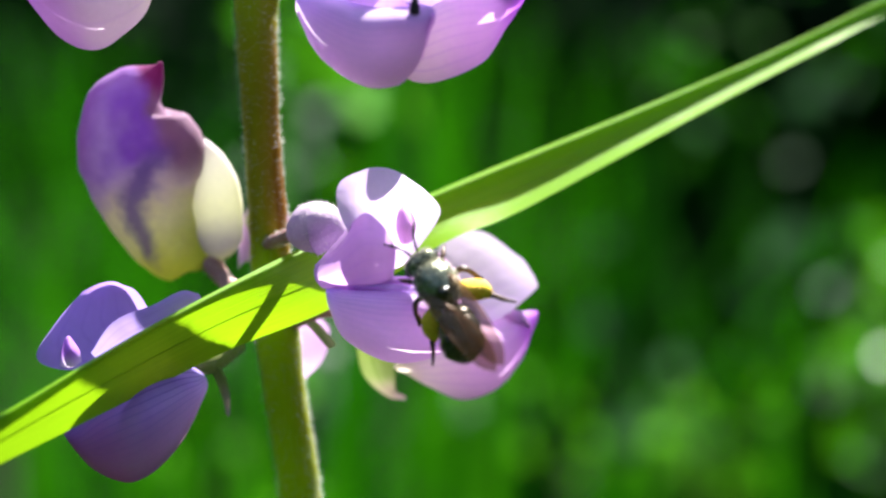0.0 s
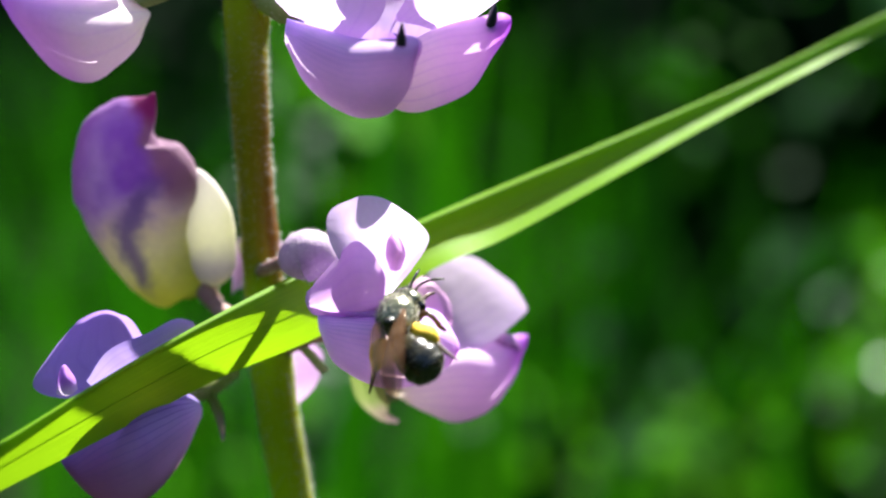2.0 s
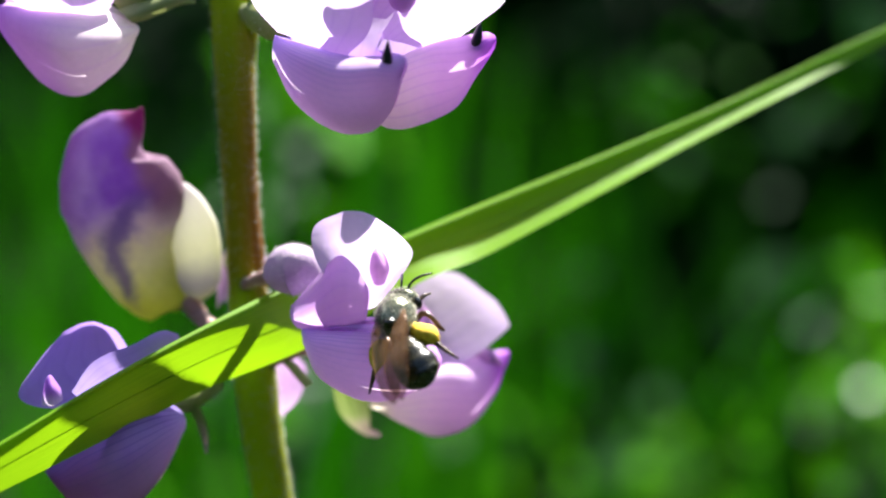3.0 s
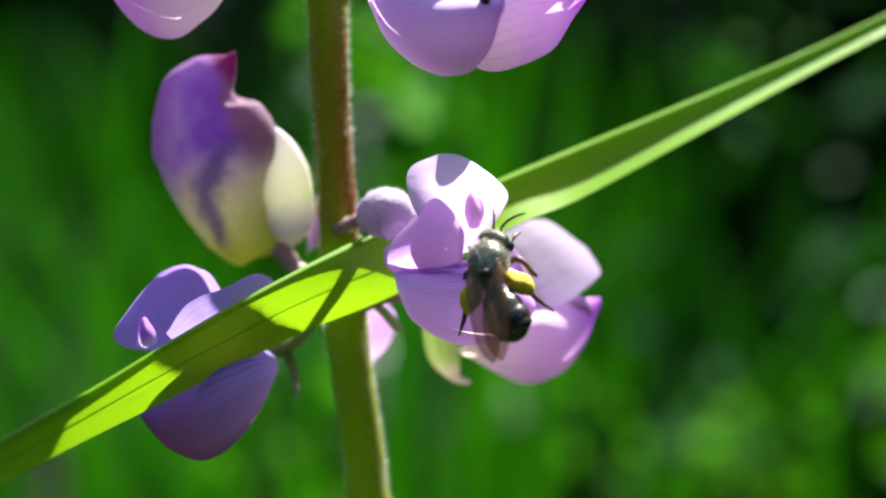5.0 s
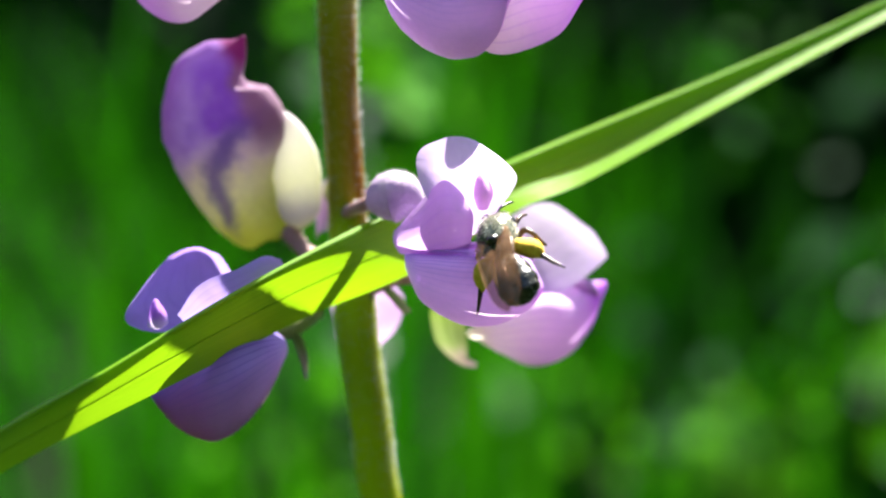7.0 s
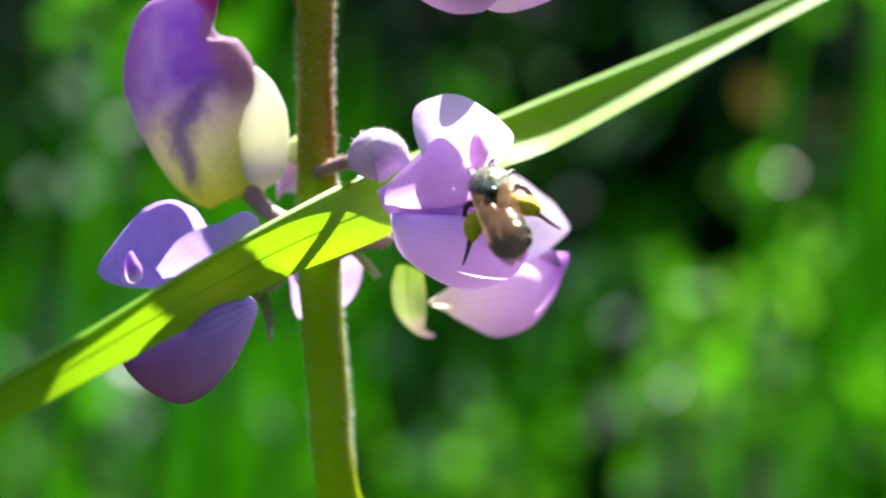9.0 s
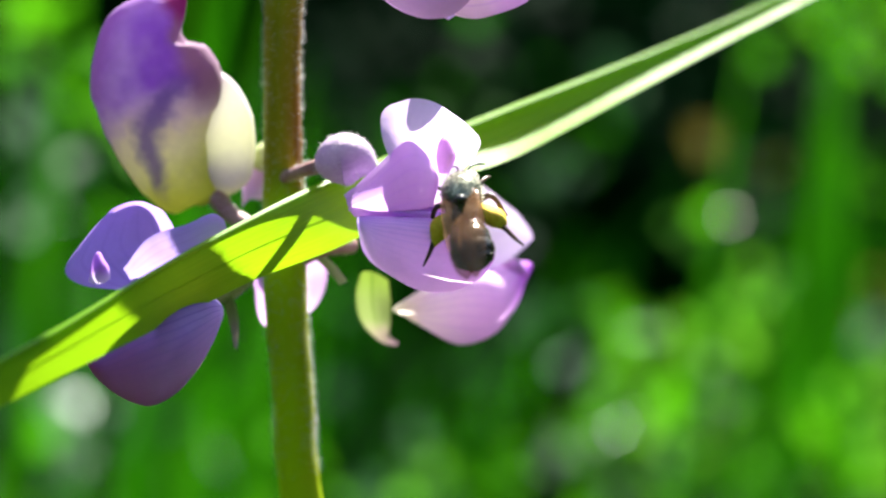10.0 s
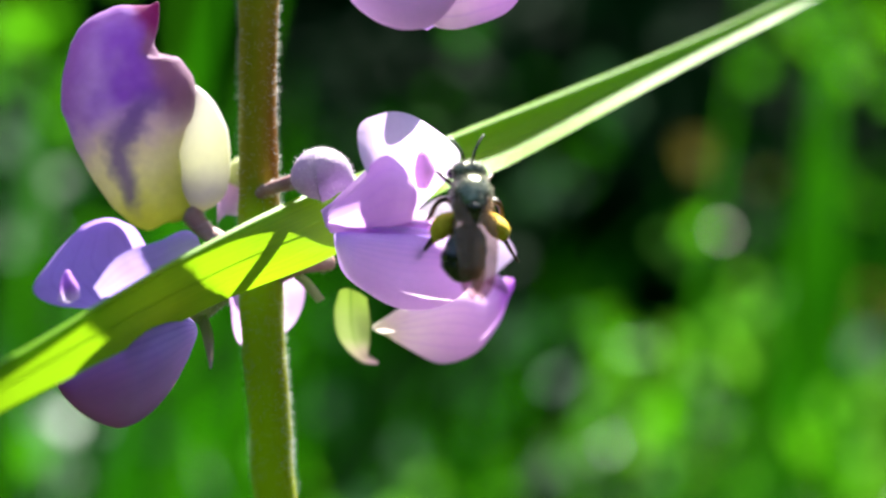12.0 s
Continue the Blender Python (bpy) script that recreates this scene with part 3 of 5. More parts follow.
petal("fold", [
    [(-13.24, 7.75, -3.80), (-12.84, 8.31, -3.20), (-12.67, 8.73, -2.20)],
    [(-11.81, 5.82, -4.00), (-11.08, 7.08, -3.20), (-10.80, 8.40, -1.80)],
    [(-9.50, 4.80, -3.20), (-8.93, 6.06, -2.40), (-8.46, 7.75, -0.80)],
    [(-7.98, 3.96, -1.60), (-7.21, 5.06, -0.80), (-7.06, 6.75, 0.80)],
    [(-7.14, 4.18, 0.00), (-6.70, 5.11, 0.80), (-6.44, 6.05, 1.60)],
], M_PURPLE, fl, seed=12)
petal("keel_fold", [
    [(-15.30, 8.60, -3.00), (-14.59, 8.73, -3.20), (-13.97, 8.34, -2.80)],
    [(-15.23, 7.80, -3.00), (-14.50, 7.75, -3.80), (-14.07, 7.70, -2.80)],
    [(-15.05, 7.06, -3.00), (-14.65, 6.97, -3.40), (-14.43, 7.14, -2.80)],
    [(-14.88, 6.78, -3.00), (-14.77, 6.74, -3.00), (-14.63, 6.81, -3.00)],
], M_MAUVE, fl, "small violet fold", seed=32, nu=14, nv=9, ruffle=0.03)
petal("wing_petal", [
    [(-7.41, 9.19, 2.00), (-6.80, 9.91, 1.80), (-7.00, 10.86, 2.20)],
    [(-8.37, 8.58, 1.00), (-7.54, 10.50, -2.20), (-7.79, 12.93, 0.80)],
    [(-10.42, 8.89, 0.20), (-9.62, 11.69, -4.60), (-9.45, 15.17, -0.20)],
    [(-12.88, 10.30, -0.20), (-11.98, 12.79, -4.00), (-11.33, 16.13, -0.80)],
    [(-14.78, 11.89, -0.60), (-14.05, 13.66, -2.40), (-13.44, 15.36, -1.00)],
    [(-15.56, 13.12, -0.80), (-15.23, 13.53, -1.00), (-14.98, 13.95, -0.80)],
], M_PURPLEWING, fl, "dark violet wing petal", seed=13, nu=30, nv=18)
petal("wing_petal", [
    [(-7.47, 9.22, 2.40), (-6.90, 9.97, 2.60), (-7.00, 10.82, 2.32)],
    [(-8.37, 8.18, 1.15), (-8.44, 11.01, 4.00), (-7.79, 12.89, 1.10)],
    [(-10.42, 8.49, 0.35), (-11.15, 12.56, 4.60), (-9.45, 15.13, 0.10)],
    [(-12.88, 9.90, -0.05), (-13.33, 13.54, 3.20), (-11.33, 16.09, -0.50)],
    [(-14.78, 11.49, -0.45), (-14.78, 14.06, 1.20), (-13.44, 15.32, -0.70)],
    [(-15.60, 13.14, -0.60), (-15.36, 13.60, -0.40), (-14.98, 13.91, -0.68)],
], M_PURPLEWING, fl, seed=14)
body("keel", [(-7.57, 10.28, 1.80), (-9.48, 11.76, 0.00), (-12.01, 13.03, 0.00), (-13.88, 13.68, -0.60)], [0.3, 1.0, 0.95, 0.3], M_BANNER, fl, "pale keel hidden by the wings, blocks the sun", nu=18, nv=12)
petal("sepal", [
    [(-7.31, 8.43, 3.40), (-6.71, 8.25, 2.80), (-6.27, 8.65, 3.40)],
    [(-6.59, 9.67, 3.60), (-6.09, 9.53, 3.20), (-5.73, 9.78, 3.60)],
    [(-6.18, 11.03, 4.20), (-5.86, 10.93, 4.00), (-5.58, 11.03, 4.20)],
    [(-5.87, 12.39, 4.40), (-5.76, 12.43, 4.40), (-5.68, 12.32, 4.40)],
], M_SEPAL, fl, "green hanging sepal with a rose tip", seed=15, nu=16, nv=9)

# the closed bud
bud_P = loft([(-8.08, 2.82, 7.41), (-8.33, 2.28, 7.27), (-9.47, 1.05, 6.95), (-10.66, -0.78, 6.47), (-11.30, -2.71, 5.96), (-11.56, -4.51, 5.48), (-11.97, -6.26, 5.01), (-12.15, -8.03, 4.53), (-11.58, -9.20, 4.20), (-10.82, -9.97, 3.99), (-10.35, -10.51, 3.83), (-10.03, -11.05, 3.68)],
             [0.23, 1.79, 2.71, 3.21, 3.83, 4.37, 4.1, 3.21, 2.09, 1.12, 0.5, 0.08], flat=0.5, side=(0.1, 0, 1), nu=44, nv=28, rough=0.10, seed=21)
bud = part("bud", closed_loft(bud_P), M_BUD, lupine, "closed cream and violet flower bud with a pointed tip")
lobe_P = loft([(-8.95, -6.20, 5.20), (-8.30, -5.01, 5.50), (-7.70, -3.14, 5.95), (-7.38, -1.22, 6.40), (-7.45, 0.66, 6.90), (-7.60, 2.05, 7.35)],
              [0.3, 1.70, 2.45, 2.52, 2.40, 1.0], flat=0.42, side=(0.2, 0, 1), nu=24, nv=20, rough=0.06, seed=22)
part("bud_lobe", closed_loft(lobe_P), M_LOBE, bud, "creamy white side of the bud, greyish violet at both ends")
hairs("hair", lobe_P, 260, 0.22, M_HAIR, bud, 23, 0.010)
pedicel("pedicel", [(-7.34, 2.10, 7.20), (-6.49, 3.21, 6.80), (-5.26, 4.13, 5.60), (-3.91, 5.07, 5.40)], 0.62, lupine, seed=4)

# the pair of flowers above
fl = calyx_flower([(-2.82, -17.26, 1.50), (-1.77, -16.61, -0.50), (-0.50, -15.77, -2.60), (0.50, -15.04, -4.00)], [0.5, 1.0, 1.1, 0.5], M_CALYX, "open lilac and white lupine flower high on the stem", 14)
pedicel("pedicel", [(-3.06, -12.23, 3.60), (-2.64, -15.53, 2.60), (-2.24, -17.56, 1.00), (-1.50, -18.24, -0.60)], 0.5, lupine, M_STEM, 160, seed=5)
petal("wing_petal", [
    [(-0.30, -14.74, -5.00), (-0.38, -13.99, -5.40), (-0.42, -13.15, -5.00)],
    [(1.34, -14.17, -5.80), (1.15, -12.78, -8.20), (0.93, -10.46, -5.40)],
    [(3.82, -13.36, -6.60), (3.63, -11.62, -10.00), (3.41, -8.64, -6.00)],
    [(5.92, -13.11, -7.40), (6.00, -11.56, -10.40), (5.70, -8.49, -6.80)],
    [(7.49, -13.05, -8.40), (7.40, -11.52, -10.00), (7.22, -9.84, -8.00)],
    [(7.94, -12.68, -9.20), (7.94, -12.09, -9.40), (7.72, -11.45, -9.00)],
], M_WING, fl, "rounded violet wing petal", seed=18, nu=30, nv=18)
petal("wing_petal", [
    [(-0.30, -14.79, -4.60), (-0.43, -14.11, -4.40), (-0.42, -13.19, -4.88)],
    [(1.30, -14.58, -4.20), (0.83, -12.85, -2.80), (0.93, -10.50, -5.10)],
    [(3.79, -14.07, -4.40), (3.32, -11.59, -2.60), (3.41, -8.68, -5.70)],
    [(5.94, -13.76, -5.40), (5.88, -11.61, -4.00), (5.70, -8.53, -6.50)],
    [(7.55, -13.21, -7.60), (7.42, -11.85, -6.80), (7.22, -9.88, -7.70)],
    [(8.01, -12.71, -9.00), (8.00, -12.15, -8.80), (7.72, -11.49, -8.88)],
], M_WING, fl, seed=19)
body("keel", [(0.04, -13.85, -5.00), (2.38, -11.62, -6.00), (4.85, -10.41, -6.80), (6.47, -10.70, -8.00)], [0.3, 0.95, 1.0, 0.5], M_BANNER, fl, "pale keel hidden by the wings, blocks the sun", nu=18, nv=12)
petal("banner", [
    [(-0.12, -14.91, -5.00), (1.89, -14.05, -6.20), (4.14, -13.07, -6.00)],
    [(-1.60, -16.45, -5.60), (1.82, -15.60, -7.20), (5.56, -14.49, -6.60)],
    [(-1.94, -17.97, -6.00), (1.80, -17.74, -7.60), (5.91, -16.11, -7.00)],
    [(-0.97, -20.58, -6.60), (2.41, -20.09, -8.00), (5.55, -18.69, -7.40)],
    [(1.55, -22.36, -7.40), (3.01, -22.45, -7.80), (4.45, -21.47, -7.60)],
], M_BANNER, fl, "pale banner petal", seed=20)
petal("banner", [
    [(2.37, -13.83, -5.60), (5.53, -13.02, -5.80), (8.50, -13.30, -5.60)],
    [(3.06, -15.57, -5.20), (5.88, -15.10, -5.40), (9.22, -15.10, -5.20)],
    [(3.76, -17.74, -4.80), (6.23, -17.37, -4.80), (9.77, -17.52, -4.80)],
    [(4.83, -20.25, -4.60), (6.60, -20.41, -4.60), (8.73, -20.22, -4.60)],
], M_BANNER, fl, "white-lilac inner side of the banner", seed=33)
petal("fold", [
    [(4.16, -16.15, -6.00), (5.54, -15.85, -5.60), (6.77, -15.61, -6.00)],
    [(3.49, -17.85, -6.40), (5.90, -18.02, -5.20), (8.71, -17.63, -6.40)],
    [(4.19, -20.01, -6.00), (6.26, -20.52, -5.00), (9.08, -19.62, -6.00)],
    [(5.58, -21.51, -5.40), (6.98, -21.72, -5.20), (8.04, -21.32, -5.40)],
], M_FOLD, fl, seed=21)
body("keel_fold", [(7.83, -16.07, -6.40), (7.74, -16.69, -6.90), (7.61, -17.75, -6.80), (7.50, -18.55, -6.20)], [0.3, 0.9, 0.8, 0.2], M_FOLD, fl, nu=14, nv=10)
body("keel_spike", [(6.82, -12.09, -9.40), (6.87, -12.80, -10.00), (6.95, -13.67, -10.40)], [0.35, 0.3, 0.05], M_SPIKE, fl, "dark pointed keel tip", nu=10, nv=8)

fl = calyx_flower([(-1.77, -17.24, 1.50), (0.87, -16.77, 1.00), (3.15, -16.25, 0.00), (4.27, -15.79, -0.50)], [0.4, 0.8, 1.1, 0.5], M_CALYX, "open lilac and white flower behind the topmost one", 15, 0)
petal("wing_petal", [
    [(4.74, -11.31, -4.50), (4.58, -10.74, -4.88), (4.74, -10.25, -4.50)],
    [(6.91, -12.90, -5.90), (6.75, -11.46, -6.60), (6.69, -8.89, -5.30)],
    [(9.37, -14.05, -6.30), (9.37, -12.48, -6.80), (8.80, -9.03, -5.30)],
    [(11.46, -14.57, -6.30), (11.44, -12.78, -6.90), (11.08, -10.18, -5.50)],
    [(12.86, -14.86, -6.10), (12.83, -13.79, -6.80), (12.57, -12.35, -5.70)],
    [(13.49, -14.68, -5.90), (13.58, -14.28, -6.13), (13.42, -13.75, -5.70)],
], M_WINGPALE, fl, "violet wing petal", seed=22, nu=30, nv=16)
petal("wing_petal", [
    [(4.74, -11.31, -4.20), (4.48, -10.74, -4.20), (4.74, -10.29, -4.38)],
    [(6.91, -12.75, -5.60), (6.65, -11.16, -4.00), (6.69, -8.93, -5.00)],
    [(9.37, -13.90, -6.00), (9.27, -12.18, -4.00), (8.80, -9.07, -5.00)],
    [(11.46, -14.42, -6.00), (11.34, -12.48, -4.20), (11.08, -10.22, -5.20)],
    [(12.86, -14.71, -5.80), (12.73, -13.49, -4.40), (12.57, -12.39, -5.40)],
    [(13.49, -14.68, -5.60), (13.48, -14.28, -5.40), (13.42, -13.79, -5.58)],
], M_WINGPALE, fl, seed=70, nv=12)
petal("banner", [
    [(6.20, -14.47, -5.20), (7.63, -14.17, -5.90), (9.37, -13.71, -5.40)],
    [(7.29, -16.19, -6.00), (9.72, -15.36, -7.10), (11.83, -14.85, -6.20)],
    [(8.00, -17.97, -6.40), (11.12, -17.14, -7.50), (14.11, -16.70, -6.80)],
    [(8.72, -20.11, -6.90), (11.50, -19.53, -7.90), (13.81, -18.07, -7.20)],
    [(9.79, -21.56, -7.40), (11.19, -21.30, -7.80), (12.25, -20.44, -7.50)],
], M_BANNER, fl, "pale banner petal", seed=23)
# Unseen keel behind the wings, added to cast a shadow on the banner below.
body("keel", [(8.60, -14.20, -3.60), (7.90, -12.60, -2.60), (7.05, -10.70, -1.50), (6.60, -9.50, -1.05)], [0.3, 1.0, 1.05, 0.22], M_BANNER, fl, "pale keel hidden by the wings, blocks the sun", nu=18, nv=12)
body("keel_spike", [(12.20, -13.66, -6.50), (12.41, -14.49, -6.90), (12.55, -15.22, -7.10)], [0.35, 0.3, 0.05], M_SPIKE, fl, "dark pointed keel tip", nu=10, nv=8)

# the flower high on the other side
fl = calyx_flower([(-6.18, -18.97, 1.00), (-7.98, -18.99, 0.60), (-9.55, -18.18, 0.00), (-10.96, -17.20, -0.40)], [0.35, 0.7, 1.35, 0.6], M_CALYX, "lilac and cream flower with a pale green calyx", 16)
petal("sepal", [
    [(-10.86, -16.94, -1.00), (-10.21, -16.30, -1.60), (-9.87, -16.01, -1.00)],
    [(-9.39, -17.48, -1.00), (-8.78, -16.93, -1.40), (-8.52, -16.50, -0.80)],
    [(-7.47, -18.28, -0.40), (-7.15, -17.77, -0.60), (-6.95, -17.38, -0.20)],
    [(-6.15, -17.88, 0.20), (-6.00, -17.70, 0.20), (-5.97, -17.51, 0.20)],
], M_CALYX, fl, "pale green sepal", seed=24, nu=16, nv=9)
pedicel("pedicel", [(-5.09, -18.50, 1.20), (-6.55, -19.12, 1.00), (-8.34, -19.07, 0.60)], 0.4, lupine, M_CALYX, 60, seed=6)
petal("wing_petal", [
    [(-9.94, -16.17, -0.60), (-9.51, -15.76, -1.00), (-9.73, -15.33, -0.60)],
    [(-11.55, -16.84, -1.20), (-10.84, -14.65, -3.20), (-10.73, -13.30, -0.80)],
    [(-13.84, -16.94, -1.60), (-13.25, -13.97, -4.60), (-13.15, -11.43, -0.60)],
    [(-16.38, -17.07, -1.60), (-16.03, -14.77, -4.00), (-15.71, -12.07, -0.60)],
    [(-18.47, -17.69, -1.20), (-18.19, -16.07, -2.40), (-17.96, -14.64, -0.80)],
    [(-19.48, -17.84, -0.80), (-19.36, -17.37, -1.00), (-19.12, -16.47, -0.80)],
], M_CREAMWING, fl, "violet wing petal with a cream base", seed=25, nu=30, nv=16)
petal("wing_petal", [
    [(-9.94, -16.17, -0.30), (-9.61, -15.76, -0.30), (-9.73, -15.37, -0.48)],
    [(-11.55, -17.24, -1.05), (-10.95, -14.36, 0.50), (-10.73, -13.34, -0.50)],
    [(-13.84, -17.34, -1.45), (-13.37, -13.69, 0.70), (-13.15, -11.47, -0.30)],
    [(-16.38, -17.47, -1.45), (-16.15, -14.48, 0.70), (-15.71, -12.11, -0.30)],
    [(-18.47, -18.09, -1.05), (-18.30, -15.78, 0.50), (-17.96, -14.68, -0.50)],
    [(-19.48, -17.84, -0.50), (-19.46, -17.37, -0.50), (-19.12, -16.51, -0.68)],
], M_CREAMWING, fl, seed=71, nv=12)
petal("banner", [
    [(-11.51, -16.89, -1.40), (-12.96, -16.39, -2.40), (-15.29, -16.33, -1.60)],
    [(-10.60, -18.34, -1.40), (-13.12, -17.68, -3.40), (-17.01, -17.02, -2.00)],
    [(-10.44, -20.20, -1.20), (-13.55, -19.55, -3.00), (-18.37, -19.10, -1.60)],
    [(-12.11, -22.07, -1.00), (-14.14, -21.76, -1.80), (-16.78, -20.94, -1.40)],
], M_BANNER, fl, "white-lilac banner petal", seed=26)
body("keel_spike", [(-18.27, -17.27, -1.60), (-18.24, -17.72, -2.00), (-18.32, -18.31, -2.00)], [0.3, 0.26, 0.05], M_SPIKE, fl, "dark pointed keel tip", nu=10, nv=8)

# petals that show from behind the stem
fl = calyx_flower([(-3.17, 3.60, 7.50), (-3.18, 4.78, 8.40), (-3.18, 5.97, 9.20)], [0.4, 1.2, 0.6], M_CALYX, "pale lilac flower behind the stem", 17, 0)
petal("wing_petal", [
    [(-5.05, 5.96, 8.50), (-3.18, 5.70, 8.00), (-0.24, 5.74, 8.50)],
    [(-4.33, 7.82, 9.50), (-3.06, 7.80, 8.40), (0.74, 7.03, 9.50)],
    [(-4.03, 9.75, 9.80), (-2.90, 10.48, 9.00), (0.03, 9.20, 9.80)],
    [(-3.18, 11.07, 10.00), (-2.40, 11.32, 10.00), (-1.64, 10.82, 10.00)],
], M_FOLD, fl, seed=27)
fl = calyx_flower([(-3.55, 0.13, 7.50), (-3.84, -0.65, 8.40), (-4.11, -1.44, 9.20)], [0.4, 1.2, 0.6], M_CALYX, "white-lilac flower hidden by the stem", 18, 0)
petal("wing_petal", [
    [(-5.54, 2.84, 8.00), (-5.30, 2.45, 7.60), (-4.96, 2.14, 8.00)],
    [(-5.43, 0.51, 8.80), (-4.35, 1.29, 7.80), (-3.66, 2.07, 8.60)],
    [(-4.89, -1.44, 9.20), (-3.22, -0.26, 8.00), (-2.52, 0.90, 8.80)],
    [(-2.57, -1.25, 9.40), (-2.07, -0.85, 9.00), (-1.85, -0.27, 9.20)],
], M_FOLD, fl, seed=28)


# ---- the grass blade across the flower ----
def long_blade():
    sections = [
        [(-78.00, 358.00, -40.00), (-77.00, 358.00, -41.00), (-76.00, 358.00, -40.00)],
        [(-78.00, 230.00, -38.00), (-76.50, 230.00, -39.00), (-75.00, 230.00, -38.00)],
        [(-73.00, 120.00, -35.00), (-71.00, 121.00, -36.00), (-69.00, 122.00, -35.00)],
        [(-62.00, 56.00, -28.00), (-60.00, 57.50, -29.00), (-58.00, 59.00, -28.00)],
        [(-35.14, 22.63, -21.00), (-34.56, 23.23, -21.60), (-34.73, 24.20, -20.60)],
        [(-28.81, 17.89, -16.00), (-28.27, 18.87, -16.60), (-28.34, 19.98, -15.60)],
        [(-21.54, 13.37, -12.30), (-21.40, 14.77, -12.20), (-21.33, 16.00, -11.90)],
        [(-17.28, 10.94, -10.00), (-17.38, 12.53, -9.60), (-17.53, 13.99, -9.00)],
        [(-13.44, 8.52, -7.90), (-13.31, 10.18, -6.85), (-13.25, 11.87, -5.50)],
        [(-9.69, 6.24, -6.20), (-9.57, 8.13, -4.45), (-9.46, 9.95, -2.40)],
        [(-5.62, 3.92, -3.40), (-5.30, 5.91, -1.75), (-4.99, 7.73, 0.20)],
        [(-1.36, 1.65, 0.00), (-0.53, 3.77, 0.85), (0.49, 5.55, 2.00)],
        [(3.18, -0.38, 3.40), (4.12, 1.66, 3.20), (5.05, 3.14, 3.00)],
        [(8.08, -2.57, 5.40), (8.53, -0.68, 5.60), (9.01, 0.72, 3.40)],
        [(12.98, -4.66, 7.20), (13.18, -2.59, 7.40), (13.36, -1.05, 5.20)],
        [(20.89, -7.94, 9.40), (21.11, -6.39, 9.60), (21.11, -5.19, 7.69)],
        [(29.16, -11.50, 12.20), (29.32, -10.49, 12.40), (29.14, -9.56, 10.87)],
        [(35.62, -14.50, 14.40), (35.76, -13.71, 14.60), (35.55, -12.91, 13.28)],
        [(41.46, -17.33, 16.55), (41.51, -16.72, 16.60), (41.46, -15.96, 16.20)],
        [(56.61, -24.14, 21.95), (56.63, -23.80, 22.00), (56.56, -23.33, 21.80)],
        [(82.78, -34.10, 30.95), (82.81, -33.97, 31.00), (82.81, -33.84, 31.00)],
    ]
    sec = [[V(p) for p in r] for r in sections]
    P = []
    nu, nv = 140, 31
    for i in range(nu):
        s = i / (nu - 1)
        a, b, c = (spline([r[k] for r in sec], s) for k in range(3))
        row = []
        for j in range(nv):
            x = j / (nv - 1) * 2 - 1
            q = b.lerp(a, -x) if x < 0 else b.lerp(c, x)
            q = q + (a + c - b * 2) * 0.12 * math.cos(x * math.pi / 2) ** 8
            if x < -0.86:
                q = q + Vector((0, 0, 0.6)) * ((-x - 0.86) / 0.14)
            row.append(at(*q))
        P.append(row)
    ob = part("grass_blade", grid_mesh(P), M_BLADE, None)
    rib = [V(r[1]) + Vector((0, 0, 0.08)) for r in sec]
    part("midrib", closed_loft(loft(rib, [0.035] * 15 + [0.03] * 5 + [0.02], nu=120, nv=8)), M_BLADE, ob, "raised midrib under the blade")
    return tagged(ob, "long bright green folded grass blade leaning across the stem", "grass blade")


grass_blade = long_blade()

# ---- the meadow behind ----
def blade_into(verts, faces, uvs, x, y, h, w, lean, turn, bend, z0=0.0, n=6):
    """One tapered, folded grass blade."""
    dx, dy = math.cos(turn), math.sin(turn)
    k = len(verts)
    for i in range(n):
        s = i / (n - 1)
        wide = w * (0.55 + 0.9 * s - 1.4 * s * s) if s < 0.98 else 0.0002
        ax = x + math.cos(lean) * bend * h * s * s
        ay = y + math.sin(lean) * bend * h * s * s
        z = z0 + h * s * (1 - 0.25 * bend * s)
        verts += [(ax - dx * wide, ay - dy * wide, z), (ax - dy * wide * 0.3, ay + dx * wide * 0.3, z), (ax + dx * wide, ay + dy * wide, z)]
        if i:
            a = k + (i - 1) * 3
            faces += [(a, a + 1, a + 4, a + 3), (a + 1, a + 2, a + 5, a + 4)]


def stuff_mesh(name, verts, faces, material, label, category):
    me = bpy.data.meshes.new(name)
    me.from_pydata(verts, [], faces)
    me.uv_layers.new(name="uv")
    me.materials.append(material)
    me.polygons.foreach_set("use_smooth", [True] * len(faces))
    ob = new(name, me)
    return tagged(ob, label, category, kind="stuff")


